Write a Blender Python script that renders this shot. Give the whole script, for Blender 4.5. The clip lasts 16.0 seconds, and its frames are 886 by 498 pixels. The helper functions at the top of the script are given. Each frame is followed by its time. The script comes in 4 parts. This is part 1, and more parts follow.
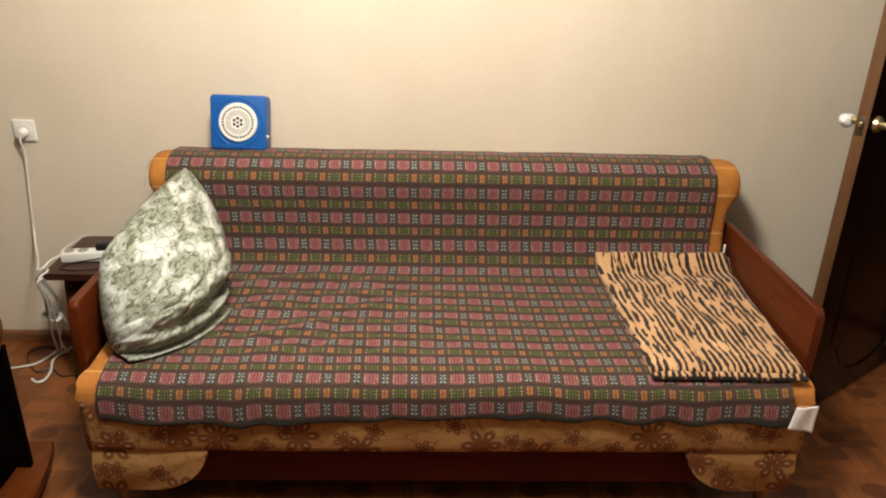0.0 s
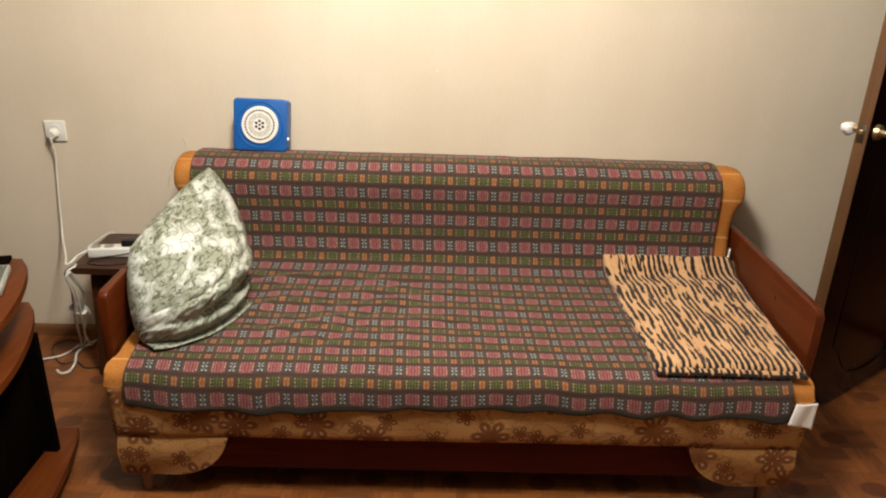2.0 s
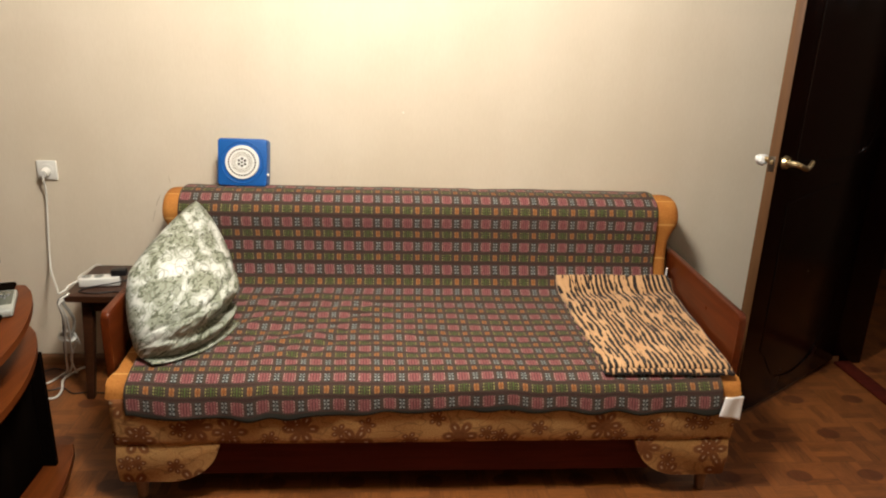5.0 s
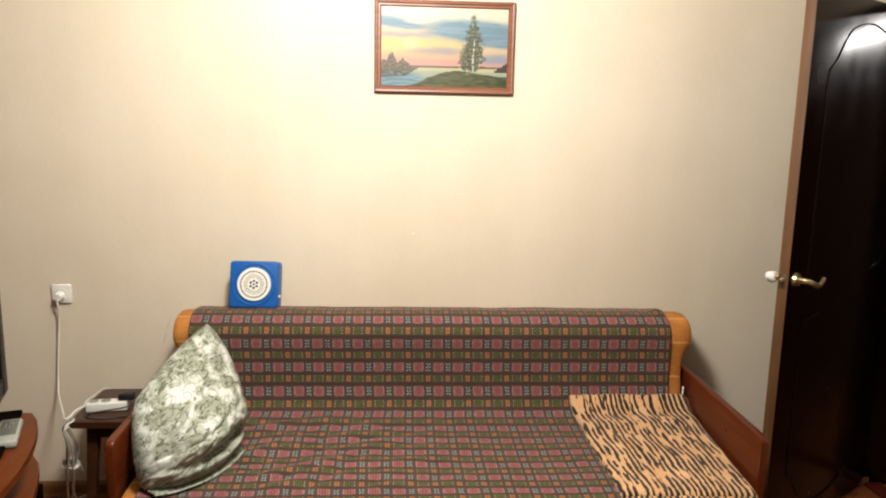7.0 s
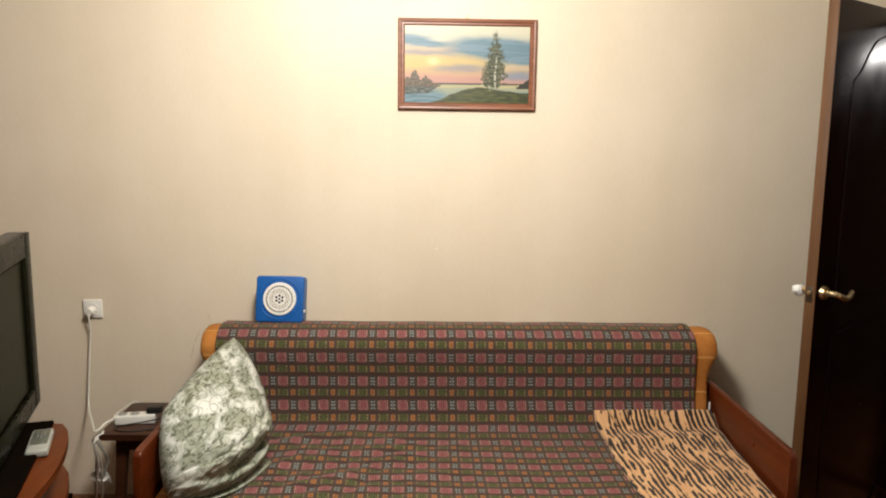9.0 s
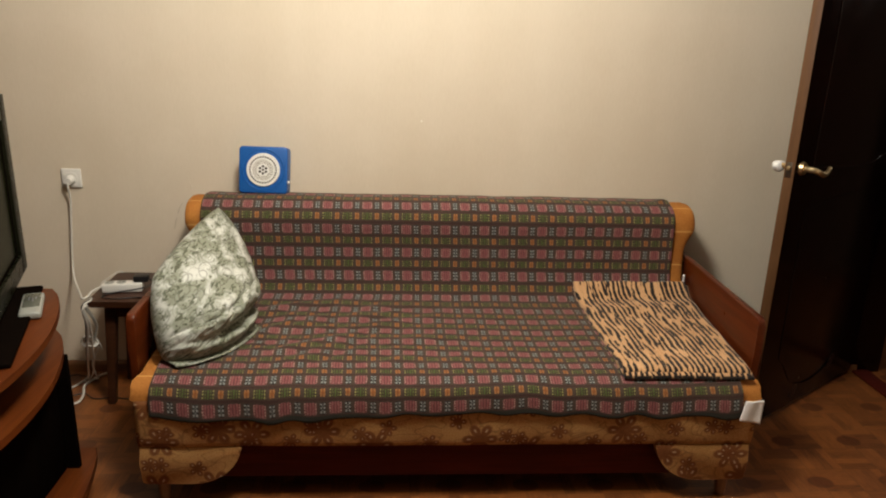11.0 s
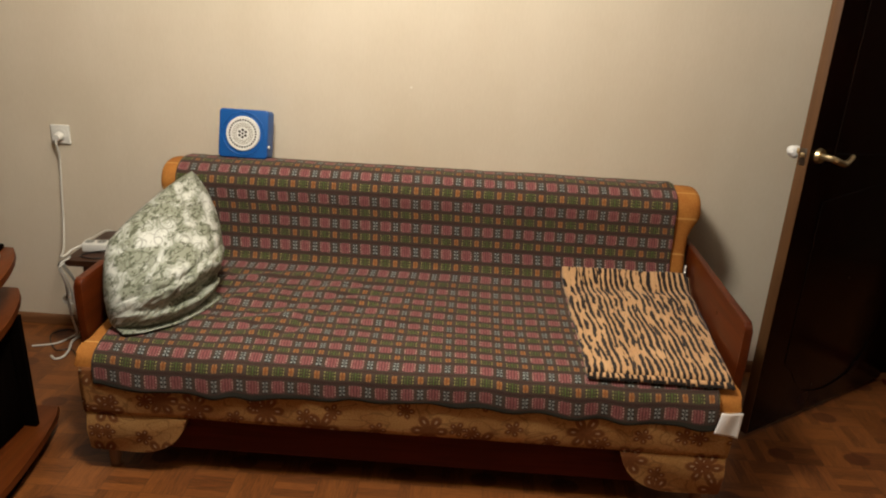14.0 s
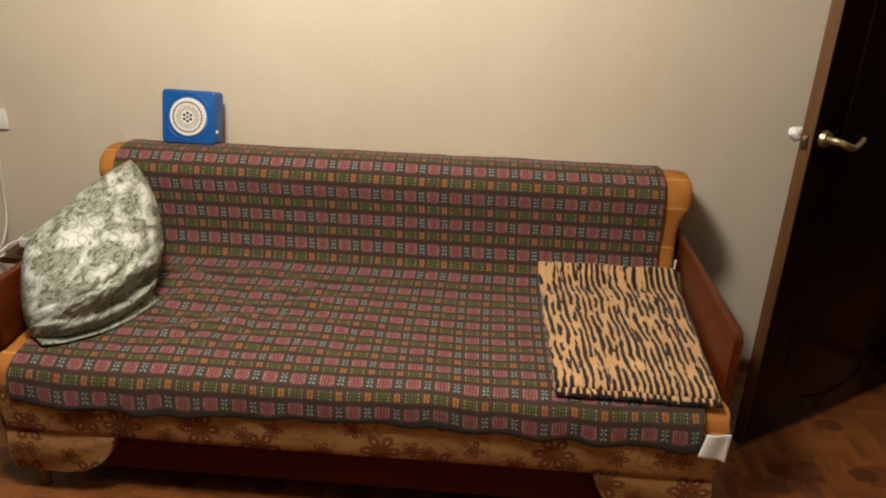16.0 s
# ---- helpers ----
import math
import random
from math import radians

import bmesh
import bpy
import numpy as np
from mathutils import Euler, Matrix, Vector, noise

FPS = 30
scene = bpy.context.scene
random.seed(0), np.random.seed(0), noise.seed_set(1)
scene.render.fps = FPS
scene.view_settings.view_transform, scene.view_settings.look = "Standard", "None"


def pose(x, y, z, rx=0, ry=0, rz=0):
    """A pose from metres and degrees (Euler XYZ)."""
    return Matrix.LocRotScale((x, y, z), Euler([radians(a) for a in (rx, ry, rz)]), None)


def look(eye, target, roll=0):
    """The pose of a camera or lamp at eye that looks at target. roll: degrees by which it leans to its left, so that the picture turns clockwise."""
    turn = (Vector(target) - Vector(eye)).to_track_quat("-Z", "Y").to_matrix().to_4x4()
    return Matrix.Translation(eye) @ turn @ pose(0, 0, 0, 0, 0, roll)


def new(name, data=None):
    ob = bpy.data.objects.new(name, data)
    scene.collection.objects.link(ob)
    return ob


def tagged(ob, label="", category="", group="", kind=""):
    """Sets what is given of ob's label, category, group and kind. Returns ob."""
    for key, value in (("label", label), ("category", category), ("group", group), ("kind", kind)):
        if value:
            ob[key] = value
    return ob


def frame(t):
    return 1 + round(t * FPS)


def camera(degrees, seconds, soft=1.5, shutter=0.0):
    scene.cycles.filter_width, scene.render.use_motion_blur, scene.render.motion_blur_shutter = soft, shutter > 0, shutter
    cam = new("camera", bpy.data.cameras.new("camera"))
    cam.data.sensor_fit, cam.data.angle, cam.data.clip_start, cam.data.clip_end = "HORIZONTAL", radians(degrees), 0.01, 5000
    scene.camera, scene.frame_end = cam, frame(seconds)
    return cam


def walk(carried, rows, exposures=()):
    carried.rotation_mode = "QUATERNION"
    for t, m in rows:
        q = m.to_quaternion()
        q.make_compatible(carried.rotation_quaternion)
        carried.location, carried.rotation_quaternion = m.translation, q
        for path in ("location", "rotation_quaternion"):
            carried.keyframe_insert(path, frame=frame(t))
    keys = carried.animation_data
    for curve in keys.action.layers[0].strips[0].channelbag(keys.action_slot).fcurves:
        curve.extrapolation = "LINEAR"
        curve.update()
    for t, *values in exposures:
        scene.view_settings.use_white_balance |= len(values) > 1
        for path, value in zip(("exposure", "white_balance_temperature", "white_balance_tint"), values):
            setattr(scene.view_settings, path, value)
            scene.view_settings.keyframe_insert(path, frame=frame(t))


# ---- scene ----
cam = camera(62.8, 16.0, soft=2.0)
PATH = [
    (0, (-0.088, -2.587, 1.504), (-0.025, -0.744, 0.73), 1.5),
    (0.5, (-0.113, -2.579, 1.498), (-0.029, -0.747, 0.702), 2.1),
    (1, (-0.096, -2.604, 1.504), (-0.09, -0.774, 0.697), 2.4),
    (1.5, (-0.086, -2.632, 1.502), (-0.102, -0.798, 0.705), 1.7),
    (2, (-0.097, -2.678, 1.501), (-0.063, -0.823, 0.754), 1.9),
    (2.5, (-0.141, -2.757, 1.508), (-0.054, -0.892, 0.792), 1.3),
    (3, (-0.18, -2.862, 1.5), (-0.063, -0.988, 0.811), 2.3),
    (3.5, (-0.188, -2.931, 1.504), (-0.044, -1.049, 0.843), 2.7),
    (3.7, (-0.186, -2.948, 1.503), (-0.024, -1.063, 0.854), 2.9),
    (5.8, (-0.138, -2.944, 1.534), (0.009, -1.045, 0.926), 1.8),
    (6, (-0.144, -2.94, 1.536), (0.001, -1.026, 0.975), 1.9),
    (6.5, (-0.14, -2.929, 1.57), (0.003, -0.998, 1.07), 2.0),
    (7, (-0.148, -2.936, 1.564), (-0.027, -0.969, 1.223), 1.2),
    (7.5, (-0.147, -2.943, 1.558), (-0.05, -0.957, 1.342), 1.2),
    (8, (-0.131, -2.978, 1.543), (-0.064, -0.991, 1.323), 0.2),
    (8.5, (-0.15, -2.957, 1.549), (-0.081, -0.976, 1.286), 0.5),
    (9, (-0.139, -2.959, 1.538), (-0.089, -0.98, 1.256), 0.7),
    (9.5, (-0.151, -2.958, 1.511), (-0.071, -0.998, 1.12), 1.0),
    (10, (-0.167, -2.954, 1.493), (-0.06, -1.028, 0.962), 1.4),
    (10.2, (-0.182, -2.983, 1.49), (-0.053, -1.066, 0.935), 1.8),
    (12.3, (-0.188, -2.92, 1.503), (-0.064, -1.029, 0.865), 1.8),
    (12.5, (-0.179, -2.901, 1.509), (-0.047, -1.023, 0.834), 1.4),
    (13, (-0.118, -2.87, 1.504), (-0.023, -0.982, 0.85), 2.4),
    (13.5, (0.012, -2.829, 1.514), (-0.018, -0.953, 0.822), 3.4),
    (14, (0.176, -2.817, 1.514), (0.1, -0.944, 0.817), 2.8),
    (14.5, (0.195, -2.773, 1.52), (0.135, -0.912, 0.788), 1.8),
    (15, (0.242, -2.716, 1.515), (0.141, -0.85, 0.803), 1.0),
    (15.5, (0.294, -2.629, 1.506), (0.21, -0.758, 0.805), 1.6),
    (16, (0.337, -2.548, 1.507), (0.221, -0.707, 0.734), 2.0),
]
walk(cam, [(t, look(eye, target, roll)) for t, eye, target, roll in PATH],
     exposures=[(0.0, 0.05, 6500, 10), (3.5, 0.05, 6500, 10), (6.0, 0.03, 6450, 10), (7.5, 0.01, 6350, 10), (9.5, -0.33, 6450, 10), (12.5, -0.46, 6750, 10), (16.0, -0.40, 6750, 10)])

# ---- light: one warm ceiling lamp above the middle of the room, faint dusk outside ----
world = bpy.data.worlds.new("world")
world.use_nodes = True
world.node_tree.nodes["Background"].inputs["Color"].default_value = (0.02, 0.02, 0.025, 1)
world.node_tree.nodes["Background"].inputs["Strength"].default_value = 0.2
scene.world = world


def lamp(name, place, watts, radius, colour):
    data = bpy.data.lights.new(name, "POINT")
    data.energy, data.shadow_soft_size, data.color = watts, radius, colour
    ob = new(name, data)
    ob.location = place
    return ob


lamp("ceiling_lamp_light", (-0.25, -1.48, 2.36), 184.0, 0.16, (1.0, 0.975, 0.91))
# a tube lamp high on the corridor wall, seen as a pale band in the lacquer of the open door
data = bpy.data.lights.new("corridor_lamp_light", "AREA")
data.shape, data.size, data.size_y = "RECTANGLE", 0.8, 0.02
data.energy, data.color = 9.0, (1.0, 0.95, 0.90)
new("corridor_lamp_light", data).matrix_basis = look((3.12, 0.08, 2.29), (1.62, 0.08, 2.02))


# ---- node helper ----
class Nodes:
    """Short hand for building a node material."""

    def __init__(self, name, rough=0.6, metal=0.0, spec=0.5):
        self.mat = bpy.data.materials.new(name)
        self.mat.use_nodes = True
        self.tree = self.mat.node_tree
        self.bsdf = self.tree.nodes["Principled BSDF"]
        self.bsdf.inputs["Roughness"].default_value = rough
        self.bsdf.inputs["Metallic"].default_value = metal
        self.bsdf.inputs["Specular IOR Level"].default_value = spec

    def put(self, value, socket):
        if isinstance(value, bpy.types.NodeSocket):
            self.tree.links.new(value, socket)
        elif isinstance(value, tuple) and len(value) == 3 and socket.type == "RGBA":
            socket.default_value = (*value, 1)
        else:
            socket.default_value = value

    def m(self, op, a, b=0.0, c=0.0):
        n = self.tree.nodes.new("ShaderNodeMath")
        n.operation = op
        for i, v in enumerate((a, b, c)):
            self.put(v, n.inputs[i])
        return n.outputs[0]

    def coords(self, kind="Object"):
        n = self.tree.nodes.new("ShaderNodeTexCoord")
        return n.outputs[kind]

    def split(self, v):
        n = self.tree.nodes.new("ShaderNodeSeparateXYZ")
        self.put(v, n.inputs[0])
        return n.outputs[0], n.outputs[1], n.outputs[2]

    def join(self, x, y, z=0.0):
        n = self.tree.nodes.new("ShaderNodeCombineXYZ")
        for i, v in enumerate((x, y, z)):
            self.put(v, n.inputs[i])
        return n.outputs[0]

    def scaled(self, v, s):
        n = self.tree.nodes.new("ShaderNodeVectorMath")
        n.operation = "MULTIPLY"
        self.put(v, n.inputs[0])
        self.put(s, n.inputs[1])
        return n.outputs[0]

    def noise(self, v, scale, detail=3.0, rough=0.55, distort=0.0):
        n = self.tree.nodes.new("ShaderNodeTexNoise")
        self.put(v, n.inputs["Vector"])
        n.inputs["Scale"].default_value = scale
        n.inputs["Detail"].default_value = detail
        n.inputs["Roughness"].default_value = rough
        n.inputs["Distortion"].default_value = distort
        return n.outputs["Fac"]

    def voronoi(self, v, scale, rand=1.0):
        n = self.tree.nodes.new("ShaderNodeTexVoronoi")
        self.put(v, n.inputs["Vector"])
        n.inputs["Scale"].default_value = scale
        n.inputs["Randomness"].default_value = rand
        return n

    def white(self, v):
        n = self.tree.nodes.new("ShaderNodeTexWhiteNoise")
        n.noise_dimensions = "3D"
        self.put(v, n.inputs["Vector"])
        return n.outputs["Value"]

    def mix(self, f, a, b):
        n = self.tree.nodes.new("ShaderNodeMix")
        n.data_type = "RGBA"
        self.put(f, n.inputs[0])
        self.put(a, n.inputs[6])
        self.put(b, n.inputs[7])
        return n.outputs[2]

    def step(self, v, lo, hi):
        """0 below lo, 1 above hi, smooth between; lo may exceed hi."""
        n = self.tree.nodes.new("ShaderNodeMapRange")
        n.interpolation_type = "SMOOTHSTEP"
        self.put(v, n.inputs[0])
        if lo < hi:
            n.inputs[1].default_value, n.inputs[2].default_value = lo, hi
        else:
            n.inputs[1].default_value, n.inputs[2].default_value = hi, lo
            n.inputs[3].default_value, n.inputs[4].default_value = 1.0, 0.0
        return n.outputs[0]

    def band(self, v, centre, half, soft):
        return self.step(self.m("ABSOLUTE", self.m("SUBTRACT", v, centre)), half + soft, half - soft)

    def colour(self, c):
        self.put(c, self.bsdf.inputs["Base Color"])

    def rough(self, r):
        self.put(r, self.bsdf.inputs["Roughness"])

    def bump(self, height, strength=0.3, distance=0.002):
        n = self.tree.nodes.new("ShaderNodeBump")
        n.inputs["Strength"].default_value = strength
        n.inputs["Distance"].default_value = distance
        self.put(height, n.inputs["Height"])
        self.put(n.outputs[0], self.bsdf.inputs["Normal"])


# ---- materials ----
def plain(name, colour, rough=0.5, metal=0.0, spec=0.5, vary=0.12, scale=40.0, bump=0.0):
    k = Nodes(name, rough, metal, spec)
    p = k.coords()
    f = k.m("ADD", k.m("MULTIPLY", k.noise(p, scale), 0.6), k.m("MULTIPLY", k.noise(p, scale * 0.12), 0.4))
    k.colour(k.mix(f, tuple(c * (1 - vary * 2) for c in colour), tuple(min(1, c * (1 + vary * 2)) for c in colour)))
    k.rough(k.m("MULTIPLY_ADD", f, 0.2, rough - 0.1))
    if bump:
        k.bump(k.noise(p, scale * 4), 0.4, bump)
    return k.mat


def wood(name, light, dark, rough=0.35, axis=1, grain=60.0, spec=0.5, coat=0.0):
    k = Nodes(name, rough, 0, spec)
    p = k.coords()
    s = [grain, grain, grain]
    s[axis] = grain * 0.06
    a = k.noise(k.scaled(p, tuple(s)), 1.0, 4.0, 0.6, 0.6)
    b = k.noise(p, 5.0, 2.0)
    f = k.m("ADD", k.m("MULTIPLY", a, 0.75), k.m("MULTIPLY", b, 0.25))
    k.colour(k.mix(k.step(f, 0.3, 0.7), dark, light))
    k.rough(k.m("MULTIPLY_ADD", b, 0.25, rough - 0.12))
    k.bump(a, 0.12, 0.001)
    k.bsdf.inputs["Coat Weight"].default_value = coat
    k.bsdf.inputs["Coat Roughness"].default_value = 0.15
    return k.mat


def wallpaper():
    k = Nodes("wallpaper", 0.6, 0, 0.35)
    p = k.coords()
    x, y, z = k.split(p)
    fine = k.noise(k.scaled(p, (150.0, 150.0, 30.0)), 1.0, 3.0)
    streak = k.noise(k.scaled(p, (9.0, 9.0, 0.8)), 1.0, 3.0)
    blot = k.noise(p, 1.6, 3.0)
    f = k.m("ADD", k.m("MULTIPLY", fine, 0.22), k.m("ADD", k.m("MULTIPLY", streak, 0.16), k.m("MULTIPLY", blot, 0.62)))
    k.colour(k.mix(k.step(f, 0.32, 0.68), (0.61, 0.514, 0.381), (0.675, 0.579, 0.446)))
    k.bump(fine, 0.06, 0.001)
    return k.mat


def linoleum():
    k = Nodes("linoleum", 0.38, 0, 0.4)
    p = k.coords()
    x, y, z = k.split(p)
    cell = 0.131
    cx, cy = k.m("DIVIDE", x, cell), k.m("DIVIDE", y, cell)
    ix, iy = k.m("FLOOR", cx), k.m("FLOOR", cy)
    fx, fy = k.m("FRACT", cx), k.m("FRACT", cy)
    odd = k.m("FLOORED_MODULO", k.m("ADD", ix, iy), 2.0)
    along = k.m("ADD", k.m("MULTIPLY", fx, odd), k.m("MULTIPLY", fy, k.m("SUBTRACT", 1.0, odd)))
    across = k.m("ADD", k.m("MULTIPLY", fy, odd), k.m("MULTIPLY", fx, k.m("SUBTRACT", 1.0, odd)))
    slat = k.m("FLOOR", k.m("MULTIPLY", across, 4.0))
    rnd = k.white(k.join(ix, iy, slat))
    grain = k.noise(k.join(k.m("MULTIPLY", along, 1.3), k.m("MULTIPLY", across, 16.0), k.m("MULTIPLY", rnd, 31.0)), 2.2, 4.0, 0.6, 0.4)
    tone = k.m("ADD", k.m("MULTIPLY", rnd, 0.24), k.m("MULTIPLY", grain, 0.76))
    col = k.mix(k.step(tone, 0.22, 0.72), (0.086, 0.024, 0.006), (0.238, 0.078, 0.018))
    joint = k.band(k.m("FRACT", k.m("MULTIPLY", across, 4.0)), 0.0, 0.03, 0.03)
    edge = k.m("MAXIMUM", k.band(along, 0.0, 0.012, 0.01), k.band(along, 1.0, 0.012, 0.01))
    joint = k.m("MULTIPLY", k.m("MAXIMUM", joint, edge), 0.6)
    col = k.mix(joint, col, (0.06, 0.022, 0.01))
    ox = k.m("SUBTRACT", k.m("FRACT", k.m("DIVIDE", k.m("ADD", x, 0.129), 0.262)), 0.5)
    oy = k.m("SUBTRACT", k.m("FRACT", k.m("DIVIDE", k.m("ADD", y, 0.210), 0.262)), 0.5)
    r = k.m("SQRT", k.m("ADD", k.m("POWER", k.m("DIVIDE", k.m("ABSOLUTE", ox), 0.17), 2.0), k.m("POWER", k.m("DIVIDE", k.m("ABSOLUTE", oy), 0.13), 2.0)))
    oval = k.m("MULTIPLY", k.step(r, 1.10, 0.90), 0.72)
    col = k.mix(oval, col, (0.060, 0.014, 0.005))
    k.colour(col)
    k.rough(k.m("MULTIPLY_ADD", k.noise(p, 7.0), 0.25, 0.28))
    k.bump(k.m("SUBTRACT", grain, joint), 0.12, 0.0008)
    return k.mat


def throw_weave():
    """Dark woven cloth: rows of rose blocks and blue knots, between rows of green dashes and amber knots."""
    k = Nodes("throw_weave", 0.9, 0, 0.12)
    k.bsdf.inputs["Sheen Weight"].default_value = 0.17
    k.bsdf.inputs["Sheen Roughness"].default_value = 0.45
    k.bsdf.inputs["Sheen Tint"].default_value = (1.0, 0.86, 0.74, 1)
    uv = k.coords("UV")
    u, v, w = k.split(uv)
    fray = k.m("MULTIPLY", k.m("SUBTRACT", k.noise(uv, 300.0, 2.0), 0.5), 0.0070)
    fray2 = k.m("MULTIPLY", k.m("SUBTRACT", k.noise(k.scaled(uv, (1.0, -1.0, 1.0)), 280.0, 2.0), 0.5), 0.0070)
    fu = k.m("FRACT", k.m("DIVIDE", k.m("ADD", u, fray), 0.0785))
    fv = k.m("FRACT", k.m("DIVIDE", k.m("ADD", v, fray2), 0.0925))

    def block(cu, hu, cv, hv):
        """Place inside a block, -1 to 1 both ways, and its mask."""
        a = k.m("DIVIDE", k.m("SUBTRACT", fu, cu), hu)
        b = k.m("DIVIDE", k.m("SUBTRACT", fv, cv), hv)
        aa, bb = k.m("ABSOLUTE", a), k.m("ABSOLUTE", b)
        edge = k.m("ADD", k.m("POWER", aa, 7.0), k.m("POWER", bb, 7.0))
        return a, b, aa, bb, k.step(edge, 1.35, 0.70)

    worn = k.m("ADD", k.m("MULTIPLY", k.noise(uv, 6.0, 3.0), 0.5), k.m("MULTIPLY", k.noise(uv, 90.0, 3.0), 0.5))
    dark = k.mix(worn, (0.027, 0.013, 0.011), (0.060, 0.032, 0.026))
    pale = k.mix(worn, (0.040, 0.026, 0.019), (0.082, 0.056, 0.041))
    rows = k.m("MAXIMUM", k.band(fv, 0.30, 0.23, 0.06), k.band(fv, 0.78, 0.17, 0.05))
    col = k.mix(rows, dark, pale)
    # rose block: soft ribs, cream stitches along both sides and up the middle
    a, b, aa, bb, mask = block(0.335, 0.246, 0.30, 0.200)
    ribs = k.m("MULTIPLY_ADD", k.m("COSINE", k.m("MULTIPLY", a, 4 * math.pi)), 0.5, 0.5)
    rose = k.mix(ribs, (0.128, 0.038, 0.038), (0.255, 0.084, 0.086))
    dash = k.step(k.m("SINE", k.m("MULTIPLY", b, 4.5 * math.pi)), -0.3, 0.5)
    stitch = k.m("MULTIPLY", k.band(aa, 0.88, 0.10, 0.06), dash)
    inner = k.m("MULTIPLY", k.m("MULTIPLY", k.band(aa, 0.40, 0.07, 0.06), k.m("SUBTRACT", 1.0, dash)), k.step(bb, 0.25, 0.6))
    rose = k.mix(k.m("MULTIPLY", stitch, 0.80), rose, (0.50, 0.34, 0.27))
    rose = k.mix(k.m("MULTIPLY", inner, 0.55), rose, (0.42, 0.22, 0.19))
    col = k.mix(mask, col, rose)
    # green block: five columns of dashes on the dark cloth, yellower outwards
    a, b, aa, bb, mask = block(0.335, 0.246, 0.78, 0.145)
    column = k.step(k.m("COSINE", k.m("MULTIPLY", a, 2 * math.pi / 0.42)), -0.15, 0.55)
    dash = k.step(k.m("COSINE", k.m("MULTIPLY", b, 3.0 * math.pi)), -0.55, 0.15)
    green = k.mix(k.step(aa, 0.30, 0.80), (0.075, 0.110, 0.024), (0.270, 0.250, 0.080))
    base = k.mix(worn, (0.030, 0.027, 0.015), (0.058, 0.050, 0.028))
    leaf = k.mix(k.m("MULTIPLY", column, k.m("MAXIMUM", dash, k.step(aa, 0.35, 0.15))), base, green)
    col = k.mix(mask, col, leaf)
    # amber knot with notches, on the same rows
    a, b, aa, bb, mask = block(0.83, 0.100, 0.78, 0.125)
    notch = k.m("MULTIPLY", k.step(aa, 0.34, 0.12), k.step(bb, 0.35, 0.65))
    amber = k.mix(k.step(k.m("ADD", aa, bb), 0.5, 1.2), (0.210, 0.072, 0.022), (0.330, 0.140, 0.046))
    amber = k.mix(k.m("MULTIPLY", notch, 0.7), amber, (0.085, 0.036, 0.018))
    col = k.mix(mask, col, amber)
    # pale blue knot: two beaded strands round a dark heart
    a, b, aa, bb, mask = block(0.83, 0.118, 0.30, 0.195)
    strand = k.band(aa, 0.56, 0.32, 0.16)
    bead = k.step(k.m("COSINE", k.m("MULTIPLY", b, 3.0 * math.pi)), -0.35, 0.35)
    cross = k.m("MULTIPLY", k.step(aa, 0.45, 0.20), k.band(bb, 0.36, 0.14, 0.10))
    knot = k.m("MAXIMUM", k.m("MULTIPLY", strand, bead), k.m("MULTIPLY", cross, 0.45))
    blue = k.mix(knot, (0.020, 0.019, 0.018), (0.255, 0.280, 0.260))
    col = k.mix(mask, col, blue)
    col = k.mix(k.m("MULTIPLY", k.step(k.noise(uv, 240.0, 2.0), 0.44, 0.68), 0.42), col, (0.048, 0.028, 0.021))
    col = k.mix(k.m("MULTIPLY", k.step(k.noise(k.scaled(uv, (1.0, -1.0, 1.0)), 360.0, 2.0), 0.56, 0.70), 0.16), col, (0.24, 0.17, 0.13))
    k.colour(k.mix(k.step(v, 1.3445, 1.347), col, (0.026, 0.026, 0.020)))
    weft = k.m("SINE", k.m("MULTIPLY", u, 2 * math.pi / 0.0082))
    k.bump(k.m("ADD", k.noise(uv, 700.0, 2.0), k.m("MULTIPLY", weft, 0.2)), 0.35, 0.0012)
    return k.mat


def orange_cover():
    k = Nodes("orange_cover", 0.75, 0, 0.2)
    p = k.coords()
    x, y, z = k.split(p)
    line = k.band(k.m("FRACT", k.m("DIVIDE", k.m("ADD", y, z), 0.135)), 0.5, 0.025, 0.02)
    tone = k.m("ADD", k.m("MULTIPLY", k.noise(p, 9.0), 0.6), k.m("MULTIPLY", k.noise(p, 160.0), 0.4))
    col = k.mix(k.step(tone, 0.3, 0.7), (0.29, 0.098, 0.017), (0.45, 0.180, 0.037))
    k.colour(k.mix(k.m("MULTIPLY", line, 0.6), col, (0.70, 0.38, 0.12)))
    k.bump(k.noise(p, 380.0), 0.3, 0.001)
    return k.mat


